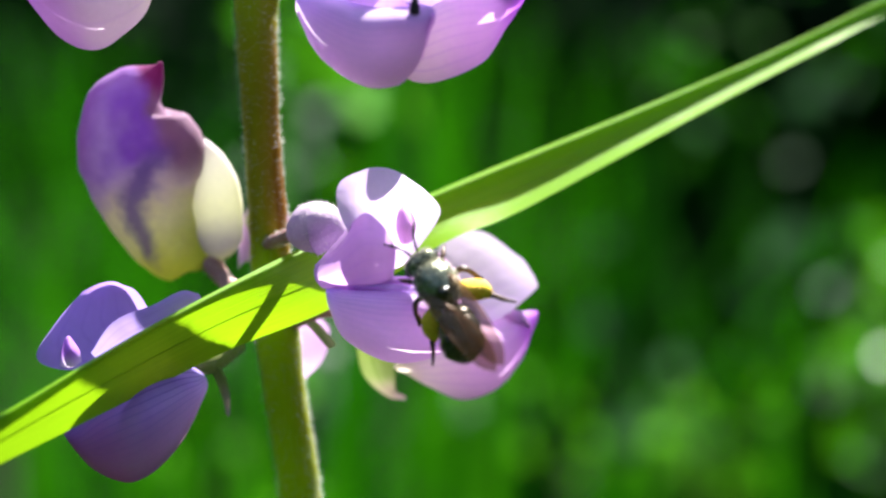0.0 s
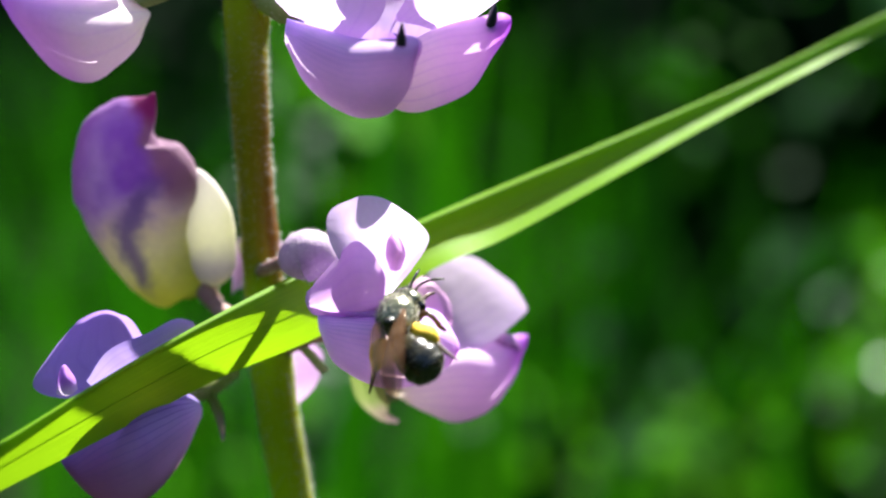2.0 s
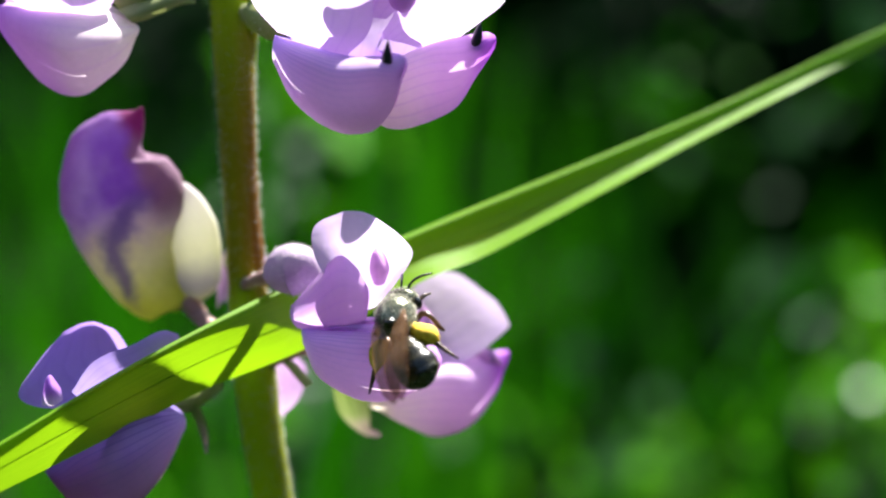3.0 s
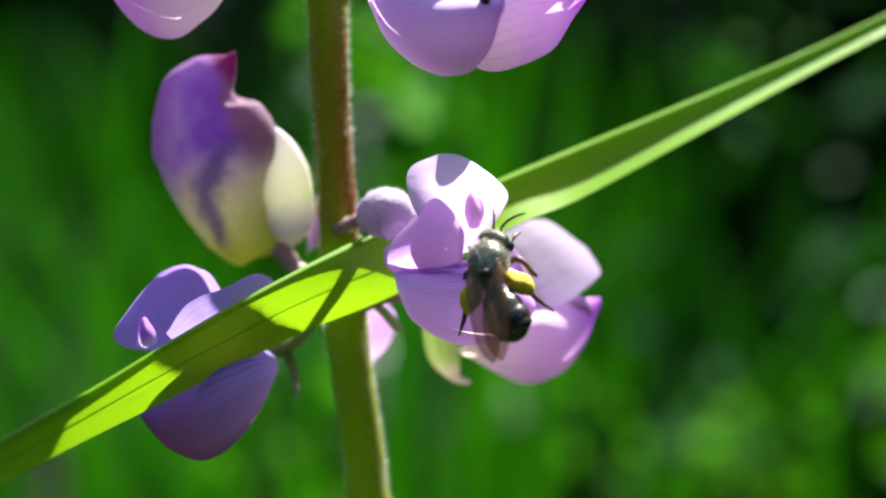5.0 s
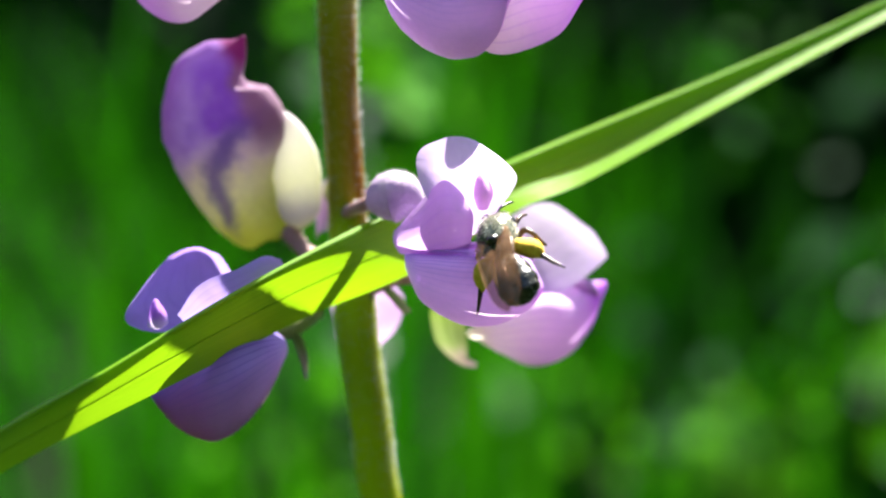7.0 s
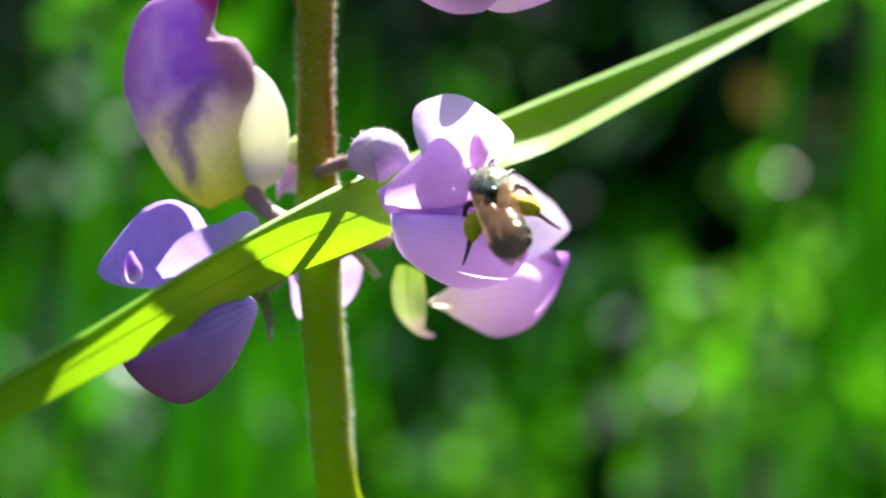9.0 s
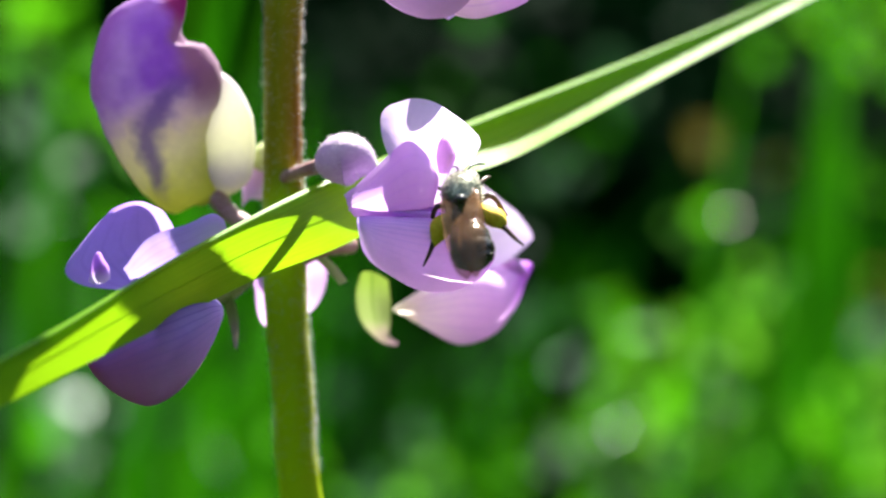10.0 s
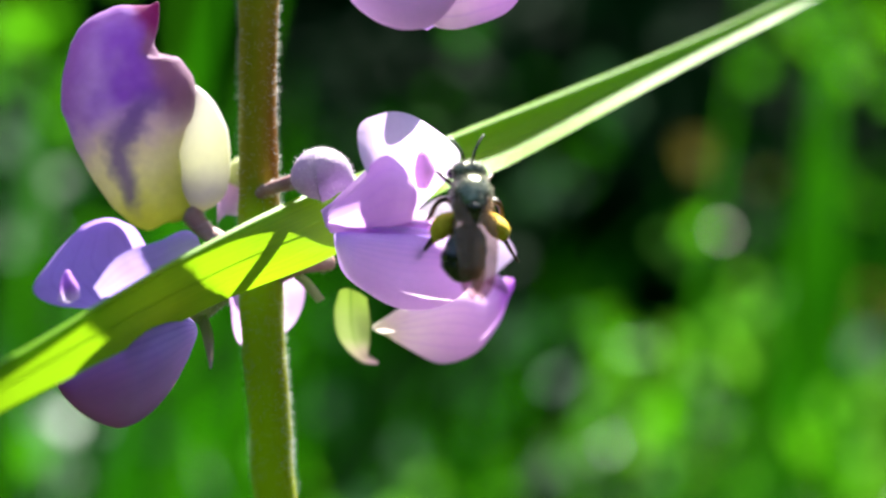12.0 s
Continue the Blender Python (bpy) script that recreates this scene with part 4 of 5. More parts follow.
def meadow():
    rnd = random.Random(4)
    verts, faces = [], []
    for _ in range(13000):
        y = 0.30 + 4.2 * rnd.random() ** 1.5
        ang = radians(rnd.uniform(-34, 40))
        x = math.tan(ang) * (y + 0.11) + rnd.gauss(0, 0.02)
        clump = noise.noise(Vector((x * 7.0 + 11.0, y * 4.0, 0)))
        if clump < 0.10 and rnd.random() < 0.95:
            continue
        shade = max(0.0, 1.0 - abs(math.degrees(ang) - 14.5) / 7.0)
        if rnd.random() < shade * 0.95 or (y < 0.7 and 4 < math.degrees(ang) < 24):
            continue
        h = rnd.uniform(0.14, 0.37) * (1.0 if y < 1.5 else 1.15)
        blade_into(verts, faces, None, x, y, h, rnd.uniform(0.0022, 0.0055), rnd.uniform(0, 6.28), rnd.uniform(0, 3.14), rnd.uniform(0.05, 0.55))
    for _ in range(11000):
        ang = rnd.uniform(0, 6.283)
        r = 0.4 + 4.2 * rnd.random() ** 0.8
        x, y = r * math.cos(ang), r * math.sin(ang)
        if y > 0.2 and abs(math.degrees(math.atan2(x, y))) < 40:
            continue
        blade_into(verts, faces, None, x, y, rnd.uniform(0.1, 0.26), rnd.uniform(0.002, 0.005), rnd.uniform(0, 6.28), rnd.uniform(0, 3.14), rnd.uniform(0.05, 0.5))
    stuff_mesh("meadow_grass", verts, faces, M_GRASS, "tall green meadow grass behind the flower, some blades near-black in place of shade", "grass")


def leaf_into(verts, faces, c, size, rnd, wide=0.5, up=0.4):
    """One folded, pointed leaf."""
    d = Vector((rnd.uniform(-1, 1), rnd.uniform(-1, 1), rnd.uniform(-0.5, 1) + up)).normalized()
    x = d.cross(Vector((rnd.uniform(-1, 1), rnd.uniform(-1, 1), rnd.uniform(-1, 1)))).normalized() * size * wide
    n = d.cross(x).normalized() * size * 0.12
    k = len(verts)
    for p in (c, c + d * size * 0.45 + x + n, c + d * size, c + d * size * 0.45 - x + n, c + d * size * 0.5):
        verts.append(tuple(p))
    faces += [(k, k + 1, k + 4), (k + 1, k + 2, k + 4), (k + 2, k + 3, k + 4), (k + 3, k, k + 4)]


def hedge():
    rnd = random.Random(9)
    verts, faces = [], []
    for _ in range(26000):
        x = rnd.uniform(-4.5, 6.5)
        top = 2.1 + 0.5 * noise.noise(Vector((x * 0.9, 0, 3)))
        z = top * rnd.random() ** 0.8
        y = 4.3 + 0.35 * noise.noise(Vector((x * 1.3, z * 1.3, 0))) + rnd.random() ** 1.5 * 0.9
        leaf_into(verts, faces, Vector((x, y, z)), rnd.uniform(0.05, 0.12), rnd, 0.42)
    # Unseen ring of leaves beside and behind the camera, added to cut sky fill.
    for _ in range(15000):
        ang = rnd.uniform(2.55, 6.875)
        r = 3.4 + 0.4 * noise.noise(Vector((ang * 3, 1, 0))) + rnd.random() ** 1.5 * 0.9
        top = 2.0 + 0.5 * noise.noise(Vector((ang * 4, 0, 5)))
        leaf_into(verts, faces, Vector((r * math.cos(ang), r * math.sin(ang), top * rnd.random() ** 0.8)), rnd.uniform(0.09, 0.17), rnd, 0.42)
    # Plain sheet closing the unseen ring against the sky.
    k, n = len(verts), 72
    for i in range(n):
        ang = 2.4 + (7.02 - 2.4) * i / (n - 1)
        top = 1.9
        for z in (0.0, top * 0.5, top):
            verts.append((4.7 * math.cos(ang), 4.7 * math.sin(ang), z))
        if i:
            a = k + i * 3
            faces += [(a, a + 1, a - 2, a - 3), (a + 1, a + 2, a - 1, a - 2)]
    # Lumpy dark sheet added behind the hedge to hide sky gaps between leaves.
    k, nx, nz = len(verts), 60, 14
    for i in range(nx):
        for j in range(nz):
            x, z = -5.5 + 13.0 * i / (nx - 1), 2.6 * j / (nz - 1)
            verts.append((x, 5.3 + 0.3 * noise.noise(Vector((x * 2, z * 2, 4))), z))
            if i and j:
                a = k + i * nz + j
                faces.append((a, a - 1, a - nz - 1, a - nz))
    stuff_mesh("hedge", verts, faces, M_HEDGE, "shrubs at the edge of the meadow, darkened for shade, with unseen ring and backing", "shrub")


def weed(p, size, leaves, leaf, material, name, label, category, seed, wide=0.5):
    """A leafy or seeding herb: a thin stalk from the ground with a loose head of leaves round p."""
    rnd = random.Random(seed)
    top = at(*p)
    verts, faces = [], []
    offs = [Vector((rnd.gauss(0, 1), rnd.gauss(0, 1), rnd.gauss(0, 1))) for _ in range(leaves)]
    mid = sum(offs, Vector()) / leaves
    for off in offs:
        c = top + (off - mid) * size * 0.45
        leaf_into(verts, faces, c, leaf * rnd.uniform(0.6, 1.3), rnd, wide)
    me = bpy.data.meshes.new("leaf_head")
    me.from_pydata(verts, [], faces)
    me.uv_layers.new(name="uv")
    me.materials.append(material)
    foot = Vector((top.x + rnd.uniform(-0.02, 0.02), top.y + rnd.uniform(-0.02, 0.02), 0))
    herb = tagged(empty(name, foot), label, category, "herbs in the meadow")
    head = new("leaf_head", me)
    head.parent = herb
    me.transform(Matrix.Translation(-foot))
    tagged(head, kind="stuff")
    sv, sf = [], []
    for i in range(5):
        s = i / 4
        c = foot.lerp(top, s) - foot
        for a in (0, 2.1, 4.2):
            sv.append((c.x + math.cos(a) * 0.0012, c.y + math.sin(a) * 0.0012, c.z - (0.01 if i == 0 else 0)))
    for i in range(4):
        for a in range(3):
            sf.append((i * 3 + a, i * 3 + (a + 1) % 3, i * 3 + 3 + (a + 1) % 3, i * 3 + 3 + a))
    sm = bpy.data.meshes.new("stalk")
    sm.from_pydata(sv, [], sf)
    sm.uv_layers.new(name="uv")
    sm.materials.append(M_GRASS)
    st = new("stalk", sm)
    st.parent = herb
    return herb


def shrub(x, y, r, h, leaves, seed):
    """A low dark bush: leaves in a rounded mass on short woody stems."""
    rnd = random.Random(seed)
    verts, faces = [], []
    for _ in range(leaves):
        d = Vector((rnd.gauss(0, 1), rnd.gauss(0, 1), rnd.gauss(0, 1))).normalized() * rnd.random() ** 0.35
        lump = 1 + 0.35 * noise.noise(d * 2.2 + Vector((seed, 0, 0)))
        c = Vector((d.x * r * lump, d.y * r * lump, h * 0.5 + d.z * h * 0.5 * lump))
        leaf_into(verts, faces, Vector((c.x, c.y, max(c.z, 0.005))), rnd.uniform(0.02, 0.045), rnd, 0.4)
    bush = tagged(empty("shrub", (x, y, 0)), "low leafy shrub, its green darkened to stand for shade", "shrub", "low shrubs")
    me = bpy.data.meshes.new("foliage")
    me.from_pydata(verts, [], faces)
    me.uv_layers.new(name="uv")
    # Same shade-darkened green as the hedge.
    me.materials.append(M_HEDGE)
    fo = tagged(new("foliage", me), kind="stuff")
    fo.parent = bush
    for k in range(5):
        a = k * 1.26 + seed
        pts = [Vector((math.cos(a) * k * r, math.sin(a) * k * r, z)) * 1000 for k, z in ((0.05, -0.01), (0.25, h * 0.4), (0.55, h * 0.75))]
        bm = grid_mesh([[q * MM + bush.location for q in row] for row in loft(pts, [5, 3.5, 2], nu=8, nv=6)], 0.0, True)
        part("branch", bm, M_LEG, bush)


meadow()
hedge()
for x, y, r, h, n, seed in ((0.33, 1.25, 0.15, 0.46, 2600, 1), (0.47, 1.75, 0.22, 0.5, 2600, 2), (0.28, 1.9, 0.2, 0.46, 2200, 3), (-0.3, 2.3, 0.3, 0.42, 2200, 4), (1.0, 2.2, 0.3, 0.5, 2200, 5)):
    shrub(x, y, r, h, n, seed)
LIT = "green leafy meadow herb glowing in the sun"
GREY = "meadow herb with pale grey-green leaves"
RUST = "meadow herb with a rust-yellow seed head"
for i, (p, size, n, leaf, mat, label) in enumerate((
    ((96.09, 58.00, 420.00), 0.030, 14, 0.010, M_WEED, LIT),
    ((42.46, 64.99, 460.00), 0.035, 12, 0.011, M_WEED, LIT),
    ((-48.34, 70.30, 430.00), 0.030, 18, 0.014, M_WEED, LIT),
    ((210.73, -80.31, 800.00), 0.010, 4, 0.009, M_PALE, GREY),
    ((181.00, -38.00, 760.00), 0.010, 4, 0.010, M_PALE, GREY),
    ((113.61, -121.47, 900.00), 0.05, 5, 0.012, M_SEED, GREY),
    ((18.97, 69.18, 600.00), 0.020, 8, 0.016, M_SEED, GREY),
    ((196.42, 78.71, 640.00), 0.03, 8, 0.012, M_SEED, GREY),
    ((130.51, 36.98, 380.00), 0.026, 18, 0.012, M_WEED, LIT),
    ((171.41, 6.59, 420.00), 0.012, 6, 0.011, M_GLINT, LIT),
    ((197.81, -9.50, 460.00), 0.012, 5, 0.010, M_GLINT, LIT),
    ((179.76, -30.87, 480.00), 0.010, 4, 0.009, M_WEED, LIT),
    ((229.98, 21.00, 430.00), 0.020, 10, 0.012, M_GLINT, LIT),
    ((197.08, 46.72, 400.00), 0.040, 24, 0.012, M_WEED, LIT),
    ((300.87, -121.83, 620.00), 0.014, 4, 0.009, M_SEED, GREY),
    ((277.87, -80.81, 600.00), 0.010, 4, 0.009, M_SEED, GREY),
    ((199.57, -51.38, 500.00), 0.018, 7, 0.011, M_RUST, RUST),
    ((249.48, -9.02, 480.00), 0.014, 6, 0.007, M_RUST, RUST),
    ((94.65, 18.54, 560.00), 0.06, 5, 0.016, M_SEED, GREY),
    ((130.28, 26.05, 560.00), 0.06, 4, 0.016, M_SEED, GREY),
    ((161.89, 7.71, 620.00), 0.05, 3, 0.016, M_SEED, GREY),
    ((105.98, 50.05, 520.00), 0.05, 10, 0.016, M_SEED, GREY),
    ((-43.15, 45.92, 520.00), 0.04, 20, 0.018, M_SEED, GREY),
    ((282.25, -120.66, 560.00), 0.030, 14, 0.012, M_WEED, LIT),
    ((263.88, -128.49, 600.00), 0.030, 12, 0.012, M_WEED, LIT),
    ((259.22, -56.19, 520.00), 0.020, 8, 0.012, M_WEED, LIT),
    ((-40.92, -78.51, 460.00), 0.040, 16, 0.014, M_WEED, LIT),
    ((-38.32, -44.64, 480.00), 0.035, 10, 0.014, M_SEED, GREY),
    ((159.63, 14.05, 420.00), 0.018, 14, 0.010, M_GLINT, LIT),
    ((216.97, 37.69, 400.00), 0.020, 12, 0.011, M_GLINT, LIT),
    ((235.46, -121.53, 760.00), 0.04, 8, 0.016, M_SEED, GREY),
    ((-15.31, -36.19, 330.00), 0.016, 10, 0.013, M_WEED, LIT),
    ((186.30, 79.40, 600.00), 0.022, 9, 0.012, M_PALE, GREY),
    ((176.79, 57.16, 640.00), 0.016, 6, 0.010, M_PALE, GREY),
    ((199.44, 55.54, 620.00), 0.014, 5, 0.010, M_PALE, GREY),
    ((94.72, 75.09, 480.00), 0.020, 10, 0.012, M_GLINT, LIT),
    ((162.52, 28.26, 720.00), 0.016, 4, 0.009, M_SEED, GREY),
    ((150.98, 35.03, 420.00), 0.024, 16, 0.013, M_GLINT, LIT),
    ((189.55, -1.41, 440.00), 0.012, 8, 0.010, M_GLINT, LIT),
    ((241.55, 8.13, 460.00), 0.012, 6, 0.010, M_PALE, GREY),
    ((215.86, 40.62, 420.00), 0.022, 14, 0.012, M_GLINT, LIT),
    ((-26.08, 51.30, 480.00), 0.030, 8, 0.014, M_PALE, GREY),
    ((118.00, -70.00, 640.00), 0.06, 8, 0.014, M_LEAFY, LIT),
    ((182.00, -78.00, 680.00), 0.06, 8, 0.014, M_LEAFY, LIT),
    ((170.00, -58.00, 660.00), 0.02, 4, 0.010, M_SEED, GREY),
    ((135.00, -88.00, 700.00), 0.06, 8, 0.014, M_LEAFY, LIT),
    ((174.00, 38.00, 520.00), 0.035, 8, 0.014, M_PALE, GREY),
    ((178.00, 20.00, 540.00), 0.040, 12, 0.014, M_WEED, LIT),
    ((168.00, 58.00, 500.00), 0.035, 12, 0.014, M_WEED, LIT),
    ((-49.86, -27.30, 520.00), 0.018, 5, 0.012, M_PALE, GREY),
)):
    weed(p, size, n, leaf, mat, "meadow_herb", label, "herb", 40 + i)


def tall_blade(p, lean, wide, seed):
    """One broad grass blade rising from the ground through p."""
    rnd = random.Random(seed)
    q = at(*p)
    h = q.z + rnd.uniform(0.06, 0.14)
    verts, faces = [], []
    blade_into(verts, faces, None, q.x - lean * 0.4 * h, q.y, h, wide, 0.0 if lean > 0 else math.pi, rnd.uniform(-0.5, 0.5), abs(lean), -0.005, 12)
    me = bpy.data.meshes.new("tall_grass")
    me.from_pydata(verts, [], faces)
    me.uv_layers.new(name="uv")
    me.materials.append(M_LEAFY)
    me.polygons.foreach_set("use_smooth", [True] * len(faces))
    return tagged(new("tall_grass", me), "broad bright green grass blade standing in the meadow", "grass blade", "tall grass blades")


for i, (p, lean, wide) in enumerate((
    ((-9.16, -23.47, 210.00), 0.10, 0.0042), ((-81.04, -1.16, 260.00), 0.08, 0.0050), ((-48.54, 35.39, 300.00), -0.06, 0.0045), ((-61.62, 45.07, 240.00), 0.12, 0.0040),
    ((5.15, -18.56, 330.00), 0.10, 0.0040), ((22.03, 20.01, 380.00), 0.05, 0.0045), 
    ((146.64, -15.14, 300.00), 0.03, 0.0050), ((126.23, 29.23, 320.00), 0.05, 0.0040), ((190.29, -43.99, 360.00), -0.08, 0.0045), ((201.87, -82.84, 420.00), 0.05, 0.0055), ((-38.19, -49.58, 330.00), 0.06, 0.0055), ((7.75, -77.10, 400.00), -0.04, 0.0050), ((165.71, 21.38, 380.00), 0.04, 0.0045),
)):
    tall_blade(p, lean, wide, 70 + i)

# ---- the bee: built along its own axes (right, ahead, back) in millimetres ----
def own_loft(P):
    bm = grid_mesh([[q * MM for q in row] for row in P], 0.0, True)
    bmesh.ops.holes_fill(bm, edges=[e for e in bm.edges if e.is_boundary], sides=0)
    bmesh.ops.recalc_face_normals(bm, faces=bm.faces)
    return bm


def bee_body(name, pts, radii, material, parent, label="", **kw):
    return part(name, own_loft(loft(pts, radii, **kw)), material, parent, label)


def bee_film(name, pts, widths, parent, label=""):
    """A folded wing: a flat film along a line, in the plane of the back."""
    P = []
    pts = [V(p) for p in pts]
    ww = [V((*w, 0)) for w in widths]
    for i in range(16):
        s = i / 15
        c, w = spline(pts, s), spline(ww, s)
        P.append([(c + Vector((-w.x + (w.x + w.y) * j / 6, 0, 0.10 * math.sin(j / 6 * math.pi)))) * MM for j in range(7)])
    return part(name, grid_mesh(P, 0.02 * MM), M_FILM, parent, label)


def bee_fuzz(parent, P, count, length, seed):
    rnd = random.Random(seed)
    bm = bmesh.new()
    nu, nv = len(P), len(P[0])
    for _ in range(count):
        i, j = rnd.randrange(1, nu - 2), rnd.randrange(nv)
        p = P[i][j].lerp(P[i + 1][(j + 1) % nv], rnd.random())
        c = sum(P[i], Vector()) / nv
        d = ((p - c).normalized() + Vector((rnd.uniform(-1, 1), rnd.uniform(-1, 1), rnd.uniform(-1, 1))) * 0.45).normalized()
        x = d.orthogonal().normalized() * 0.016
        y = d.cross(x)
        vs = [bm.verts.new((p + x * math.cos(a) + y * math.sin(a)) * MM) for a in (0, 2.1, 4.2)]
        e = bm.verts.new((p + d * length * rnd.uniform(0.5, 1.2)) * MM)
        for a in range(3):
            bm.faces.new((vs[a], vs[(a + 1) % 3], e))
    return tagged(part("fuzz", bm, M_FUZZ, parent, "pale short hairs"), kind="stuff")


def make_bee():
    b = tagged(empty("bee", (0, 0, 0)), "small dark solitary bee with yellow pollen on its hind legs", "bee")
    P = loft([(0, 3.15, -0.1), (0, 2.85, 0.0), (0, 2.1, 0.15), (0, 1.2, 0.15), (0, 0.6, 0.0), (0, 0.15, -0.15)], [0.45, 0.95, 1.25, 1.15, 0.8, 0.3], flat=0.92, nu=22, nv=18, rough=0.04, seed=1)
    thorax = part("thorax", own_loft(P), M_CHITIN, b, "bronze-green dark thorax with pale hairs")
    bee_fuzz(thorax, P, 1500, 0.28, 3)
    bee_body("scutellum", [(-0.42, 0.95, 1.02), (0, 0.85, 1.14), (0.42, 0.95, 1.02)], [0.16, 0.34, 0.16], M_ABDOMEN, thorax, "dark glossy shield on the back", nu=12, nv=10)
    P = loft([(-0.98, 3.4, -0.25), (-0.8, 3.42, -0.2), (-0.4, 3.5, -0.1), (0, 3.52, -0.05), (0.4, 3.5, -0.1), (0.8, 3.42, -0.2), (0.98, 3.4, -0.25)], [0.12, 0.5, 0.66, 0.68, 0.66, 0.5, 0.12], flat=1.15, nu=20, nv=16, rough=0.03, seed=2)
    head = part("head", own_loft(P), M_CHITIN, b, "dark head")
    bee_fuzz(head, P, 520, 0.22, 4)
    for s in (-1, 1):
        bee_body("eye", [(s * 0.72, 3.62, -0.85), (s * 0.88, 3.55, -0.35), (s * 0.78, 3.45, 0.22)], [0.15, 0.36, 0.15], M_EYE, head, "large dark eye", nu=12, nv=12)
        bee_body("antenna", [(s * 0.2, 3.95, 0.25), (s * 0.32, 4.35, 0.5), (s * 0.5, 4.8, 0.55), (s * 0.8, 5.3, 0.45), (s * 1.15, 5.75, 0.25)], [0.09, 0.08, 0.085, 0.085, 0.06], M_ABDOMEN, head, nu=18, nv=8)
    bee_body("snout", [(0, 3.8, -0.6), (0, 4.0, -1.0), (0, 4.05, -1.5)], [0.35, 0.2, 0.06], M_CHITIN, head, nu=10, nv=8)
    P = loft([(0, 0.2, -0.15), (0, -0.2, -0.1), (0, -0.75, 0.0), (0, -1.5, 0.05), (0, -2.25, 0.02), (0, -2.85, -0.08), (0, -3.2, -0.2), (0, -3.32, -0.28)], [0.42, 0.84, 1.12, 1.28, 1.34, 1.12, 0.6, 0.12], flat=0.8, nu=44, nv=22)
    for i, row in enumerate(P):
        pinch = (1.0, 1.012, 1.02, 1.012, 1.0, 0.985, 0.96)[i % 7]
        c = sum(row, Vector()) / len(row)
        P[i] = [c + (q - c) * pinch for q in row]
    abdomen = part("abdomen", own_loft(P), M_ABDOMEN, b, "shiny black-brown abdomen with faint bands")
    bee_fuzz(abdomen, P, 420, 0.14, 5)
    for s in (-1, 1):
        w = bee_film("wing", [(s * 0.95, 1.7, 0.85), (s * 0.80, 0.6, 1.15), (s * 0.52, -1.2, 1.32 + s * 0.05), (s * 0.34, -2.8, 1.34 + s * 0.05), (s * 0.30, -4.05, 1.10 + s * 0.05), (s * 0.28, -4.75, 0.85 + s * 0.05)], [(0.10, 0.10), (0.46, 0.48), (0.74, 0.78), (0.80, 0.84), (0.60, 0.6), (0.08, 0.08)], b, "smoky brown folded wing")
        for k in (-0.45, 0.0, 0.45):
            bee_body("wing_vein", [(s * 0.85, 1.65, 0.99), (s * (0.75 + k * 0.4), 0.4, 1.2), (s * 0.55 + k, -1.4, 1.36 + s * 0.05), (s * 0.4 + k * 1.2, -2.7, 1.36 + s * 0.05)], [0.035, 0.018, 0.014, 0.01], M_LEG, w, nu=12, nv=6)
        fore = [(s * 0.5, 2.6, -0.9), (s * 1.1, 3.1, -0.8), (s * 1.5, 3.6, -1.0), (s * 1.75, 4.0, -1.5)]
        mid = [(s * 0.7, 1.8, -0.9), (s * 1.55, 1.9, -0.5), (s * 2.0, 1.55, -0.7), (s * 2.2, 1.1, -1.3), (s * 2.4, 0.9, -1.6)]
        hind = [(s * 0.6, 0.9, -0.8), (s * 1.2, 0.6, -0.4), (s * 1.7, 0.1, -0.4), (s * 2.2, -0.5, -0.75), (s * 2.65, -1.1, -1.1), (s * 3.15, -1.6, -1.5)]
        for pts, r in ((fore, 0.13), (mid, 0.16)):
            bee_body("leg", pts, [r, r * 1.25] + [r] * (len(pts) - 3) + [r * 0.5], M_LEG, b, nu=18, nv=8)
        leg = bee_body("leg", hind, [0.13, 0.16, 0.2, 0.17, 0.13, 0.06], M_LEG, b, nu=18, nv=8)
        P = loft([(s * 0.6, 0.95, -0.75), (s * 1.05, 0.7, -0.42), (s * 1.55, 0.3, -0.38), (s * 2.0, -0.2, -0.55), (s * 2.3, -0.6, -0.85)], [0.22, 0.50, 0.66, 0.50, 0.14], nu=22, nv=16, rough=0.2, seed=8 + s)
        part("pollen", own_loft(P), M_POLLEN, leg, "clump of yellow pollen")
    return b, head, abdomen


bee, head, abdomen = make_bee()


def bee_pose(p, heading, pitch=0.0, roll=0.0):
    """The bee at p: heading clockwise from straight up, pitch lifts its head towards the viewer, roll turns its back to its right."""
    s, c = math.sin(TILT), math.cos(TILT)
    frame_ = Matrix(((1, 0, 0), (0, -s, c), (0, -c, -s)))
    base = Matrix(((1, 0, 0), (0, -1, 0), (0, 0, -1)))
    m = frame_ @ Matrix.Rotation(radians(heading), 3, "Z") @ base @ Matrix.Rotation(radians(pitch), 3, "X") @ Matrix.Rotation(radians(roll), 3, "Y")
    return Matrix.Translation(at(*p)) @ m.to_4x4()


def sway(angle):
    """The grass blade tipped about the place where it crosses the stem."""
    p = at(-1.3, 1.7, 1.3)
    axis = at(0, 0, 1) - at(0, 0, 0)
    return Matrix.Translation(p) @ Matrix.Rotation(radians(-angle), 4, axis) @ Matrix.Translation(-p)


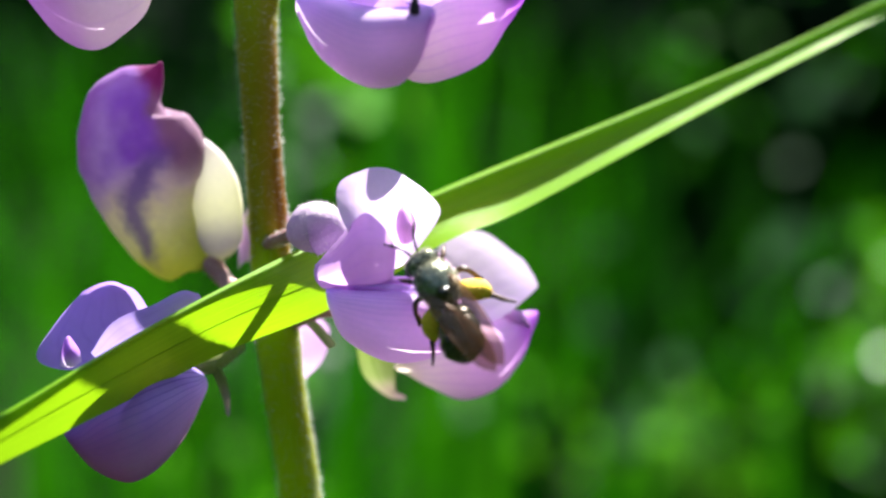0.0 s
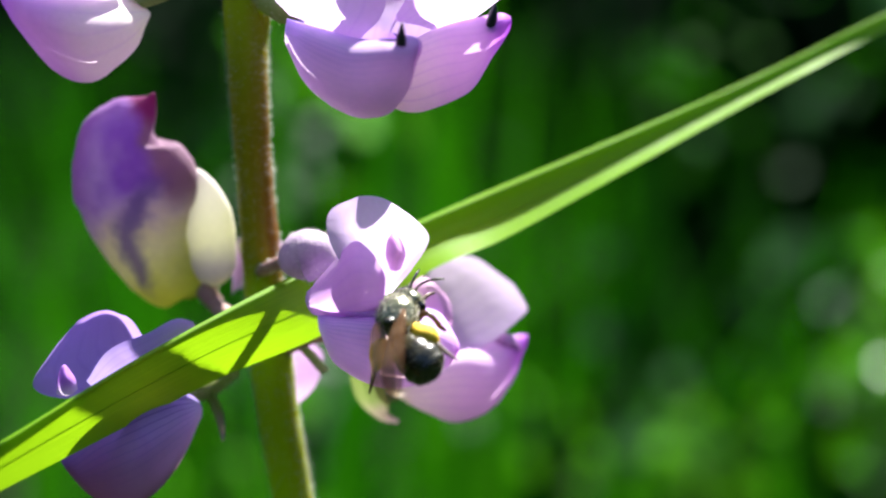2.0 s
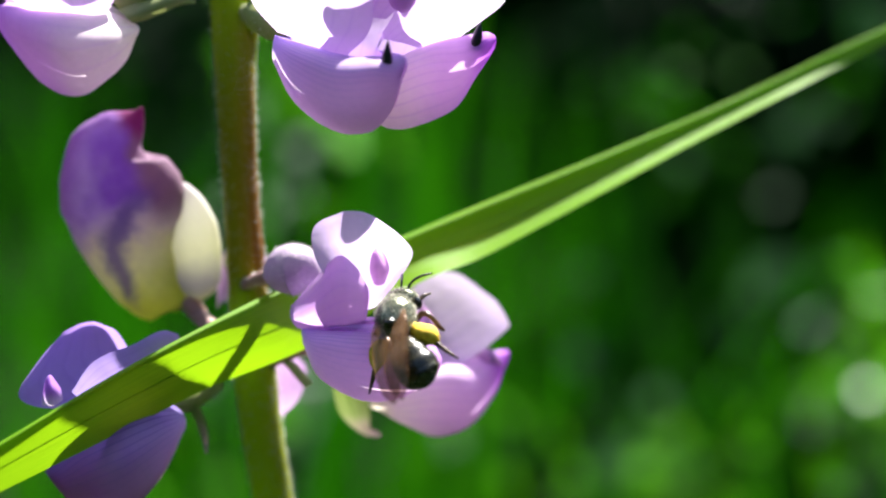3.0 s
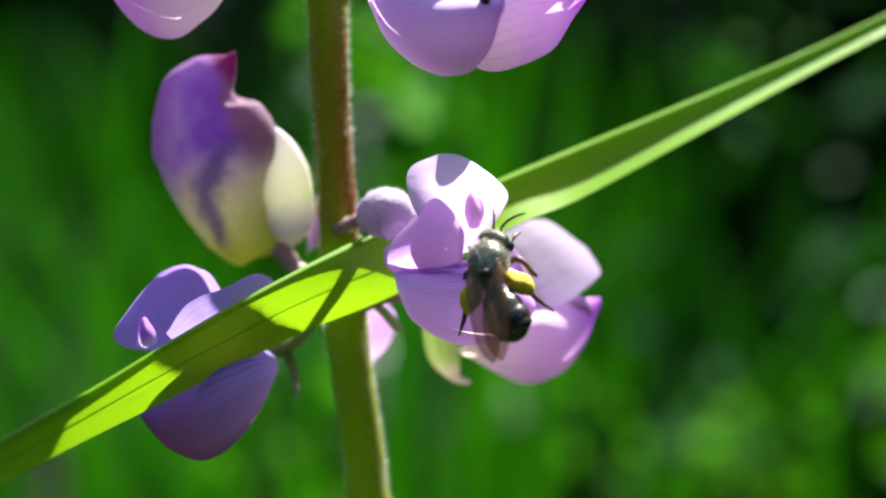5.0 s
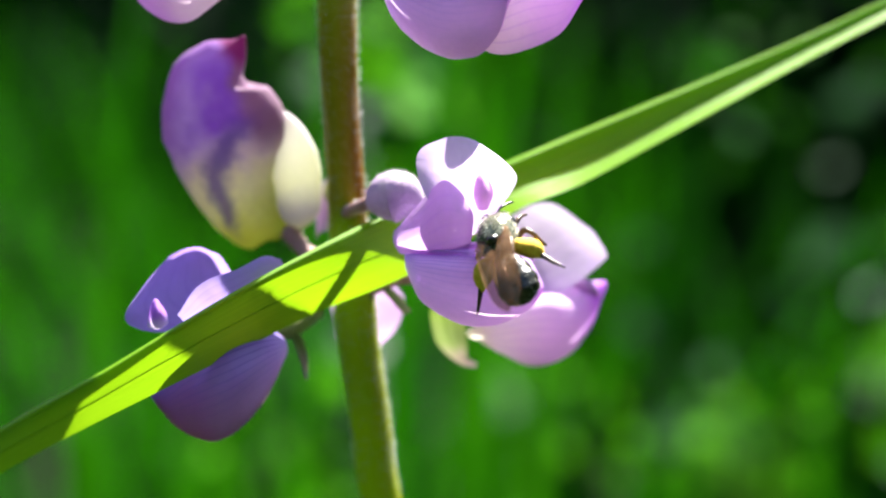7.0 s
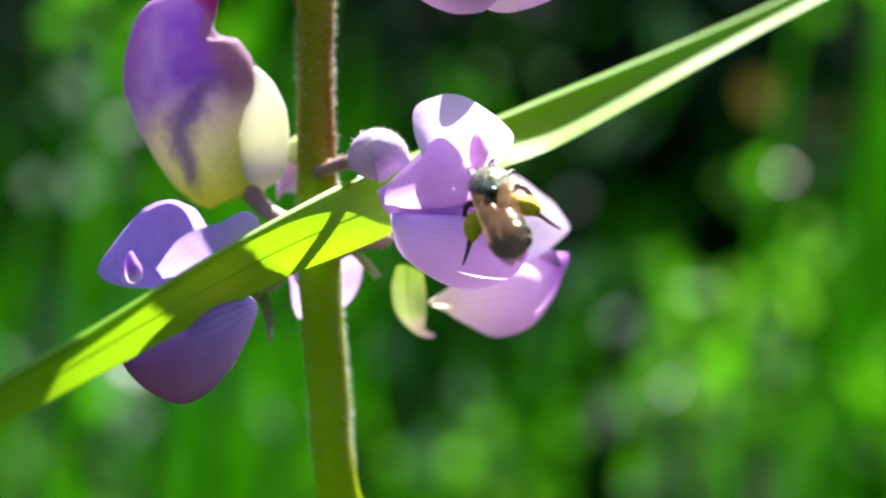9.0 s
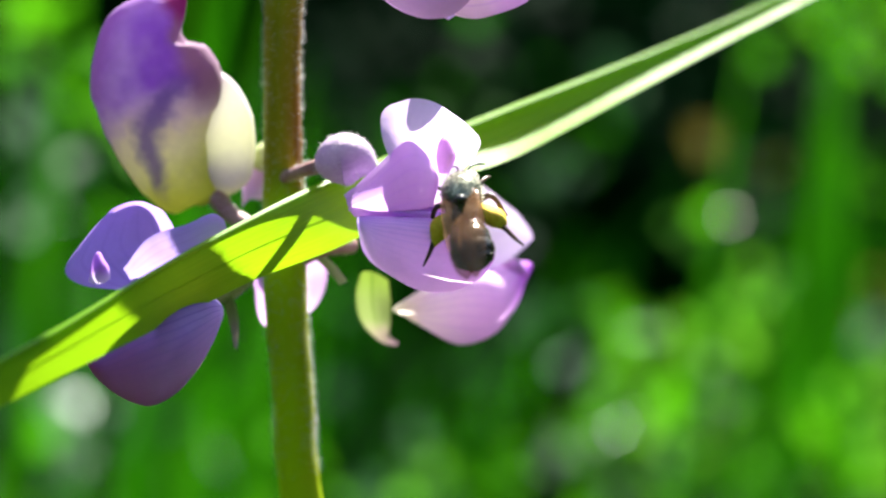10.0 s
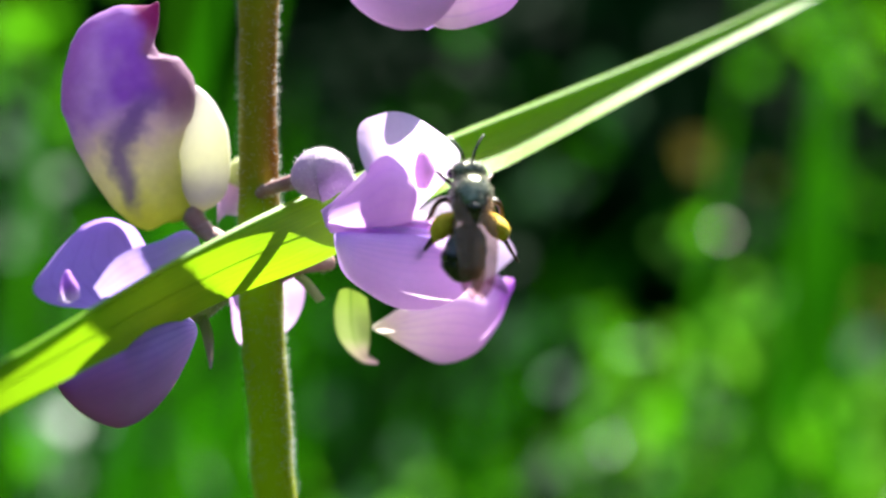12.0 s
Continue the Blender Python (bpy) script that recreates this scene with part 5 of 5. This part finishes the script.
def motions():
    walk(grass_blade, [(t, sway(a)) for t, a in ((0, 0), (2.5, 0), (4.3, 0.4), (5.5, 0.7), (7.5, 0.9), (9.3, 2.1), (12, 2.2))])
    walk(bee, [
        (0, bee_pose((9.23, 4.81, -8.3), -37, -18, 0)),
        (0.5, bee_pose((8.13, 4.13, -8.3), -22, -34, -5)),
        (1, bee_pose((7.55, 3.97, -8.3), -11, -43, -15)),
        (1.5, bee_pose((6.44, 4.34, -8.3), 2, -40, -30)),
        (2, bee_pose((6.53, 5.35, -8.3), -2, -38, -30)),
        (2.5, bee_pose((7.28, 4.49, -8.3), 0, -40, -30)),
        (4.5, bee_pose((7.81, 4.85, -8.3), -34, -19, -8)),
        (5, bee_pose((7.46, 4.90, -8.3), -8, -22, -20)),
        (5.5, bee_pose((6.67, 4.98, -8.3), 0, -33, -30)),
        (6, bee_pose((7.86, 4.08, -8.3), -26, -25, -12)),
        (6.5, bee_pose((7.73, 3.97, -8.3), -35, -40, -20)),
        (7, bee_pose((7.54, 4.11, -8.3), -15, -43, -20)),
        (7.5, bee_pose((7.66, 4.44, -8.3), -17, -31, -5)),
        (9.5, bee_pose((7.06, 3.67, -7.8), -8, -40, -20)),
        (10, bee_pose((7.10, 4.14, -7.8), -3, -32, -20)),
        (10.5, bee_pose((8.16, 5.14, -7.8), -6, -12, 0)),
        (11, bee_pose((8.09, 4.84, -7.8), 2, -14, 0)),
        (11.5, bee_pose((7.69, 4.52, -7.8), 2, -12, 0)),
        (12, bee_pose((8.69, 3.49, -7.8), -1, -14, 0)),
    ])
    # the abdomen swings and bends under at the waist, and the head turns into the flower, while the bee drinks
    walk(abdomen, [(t, hinge((0, 0, 0), under, side)) for t, under, side in (
        (0, 0, -23), (0.5, 8, -12), (1, 18, 8), (1.5, 16, 45), (2, 18, 38), (2.5, 18, 34), (4.5, 4, -18), (5, 10, 19), (5.5, 18, 33), (6, 8, -10), (6.5, 10, -6), (7, 14, 8), (7.5, 10, -7), (9.5, 0, 4), (10, 8, 4), (10.5, 0, -14), (11, 2, -8), (11.5, 4, -4), (12, 4, -15))])
    walk(head, [(t, hinge((0, 2.6, 0), down, side)) for t, down, side in (
        (0, 0, 0), (0.5, -10, -5), (1, -15, -25), (1.5, -20, -40), (2, -20, -40), (2.5, -20, -35), (4.5, -20, 0), (5, -15, -30), (5.5, -10, -42), (6, -30, -10), (6.5, -30, -10), (7, -30, 0), (7.5, -25, -8), (9.5, -35, 0), (10, -35, -8), (10.5, -5, 8), (11, -15, 0), (11.5, -15, 4), (12, 0, 4))])


def hinge(c, rx, rz):
    """A turn about the point c of the bee's own space."""
    c = Vector(c) * MM
    r = pose(0, 0, 0, rx, 0, rz)
    return Matrix.Translation(c - r.to_3x3() @ c) @ r


motions()
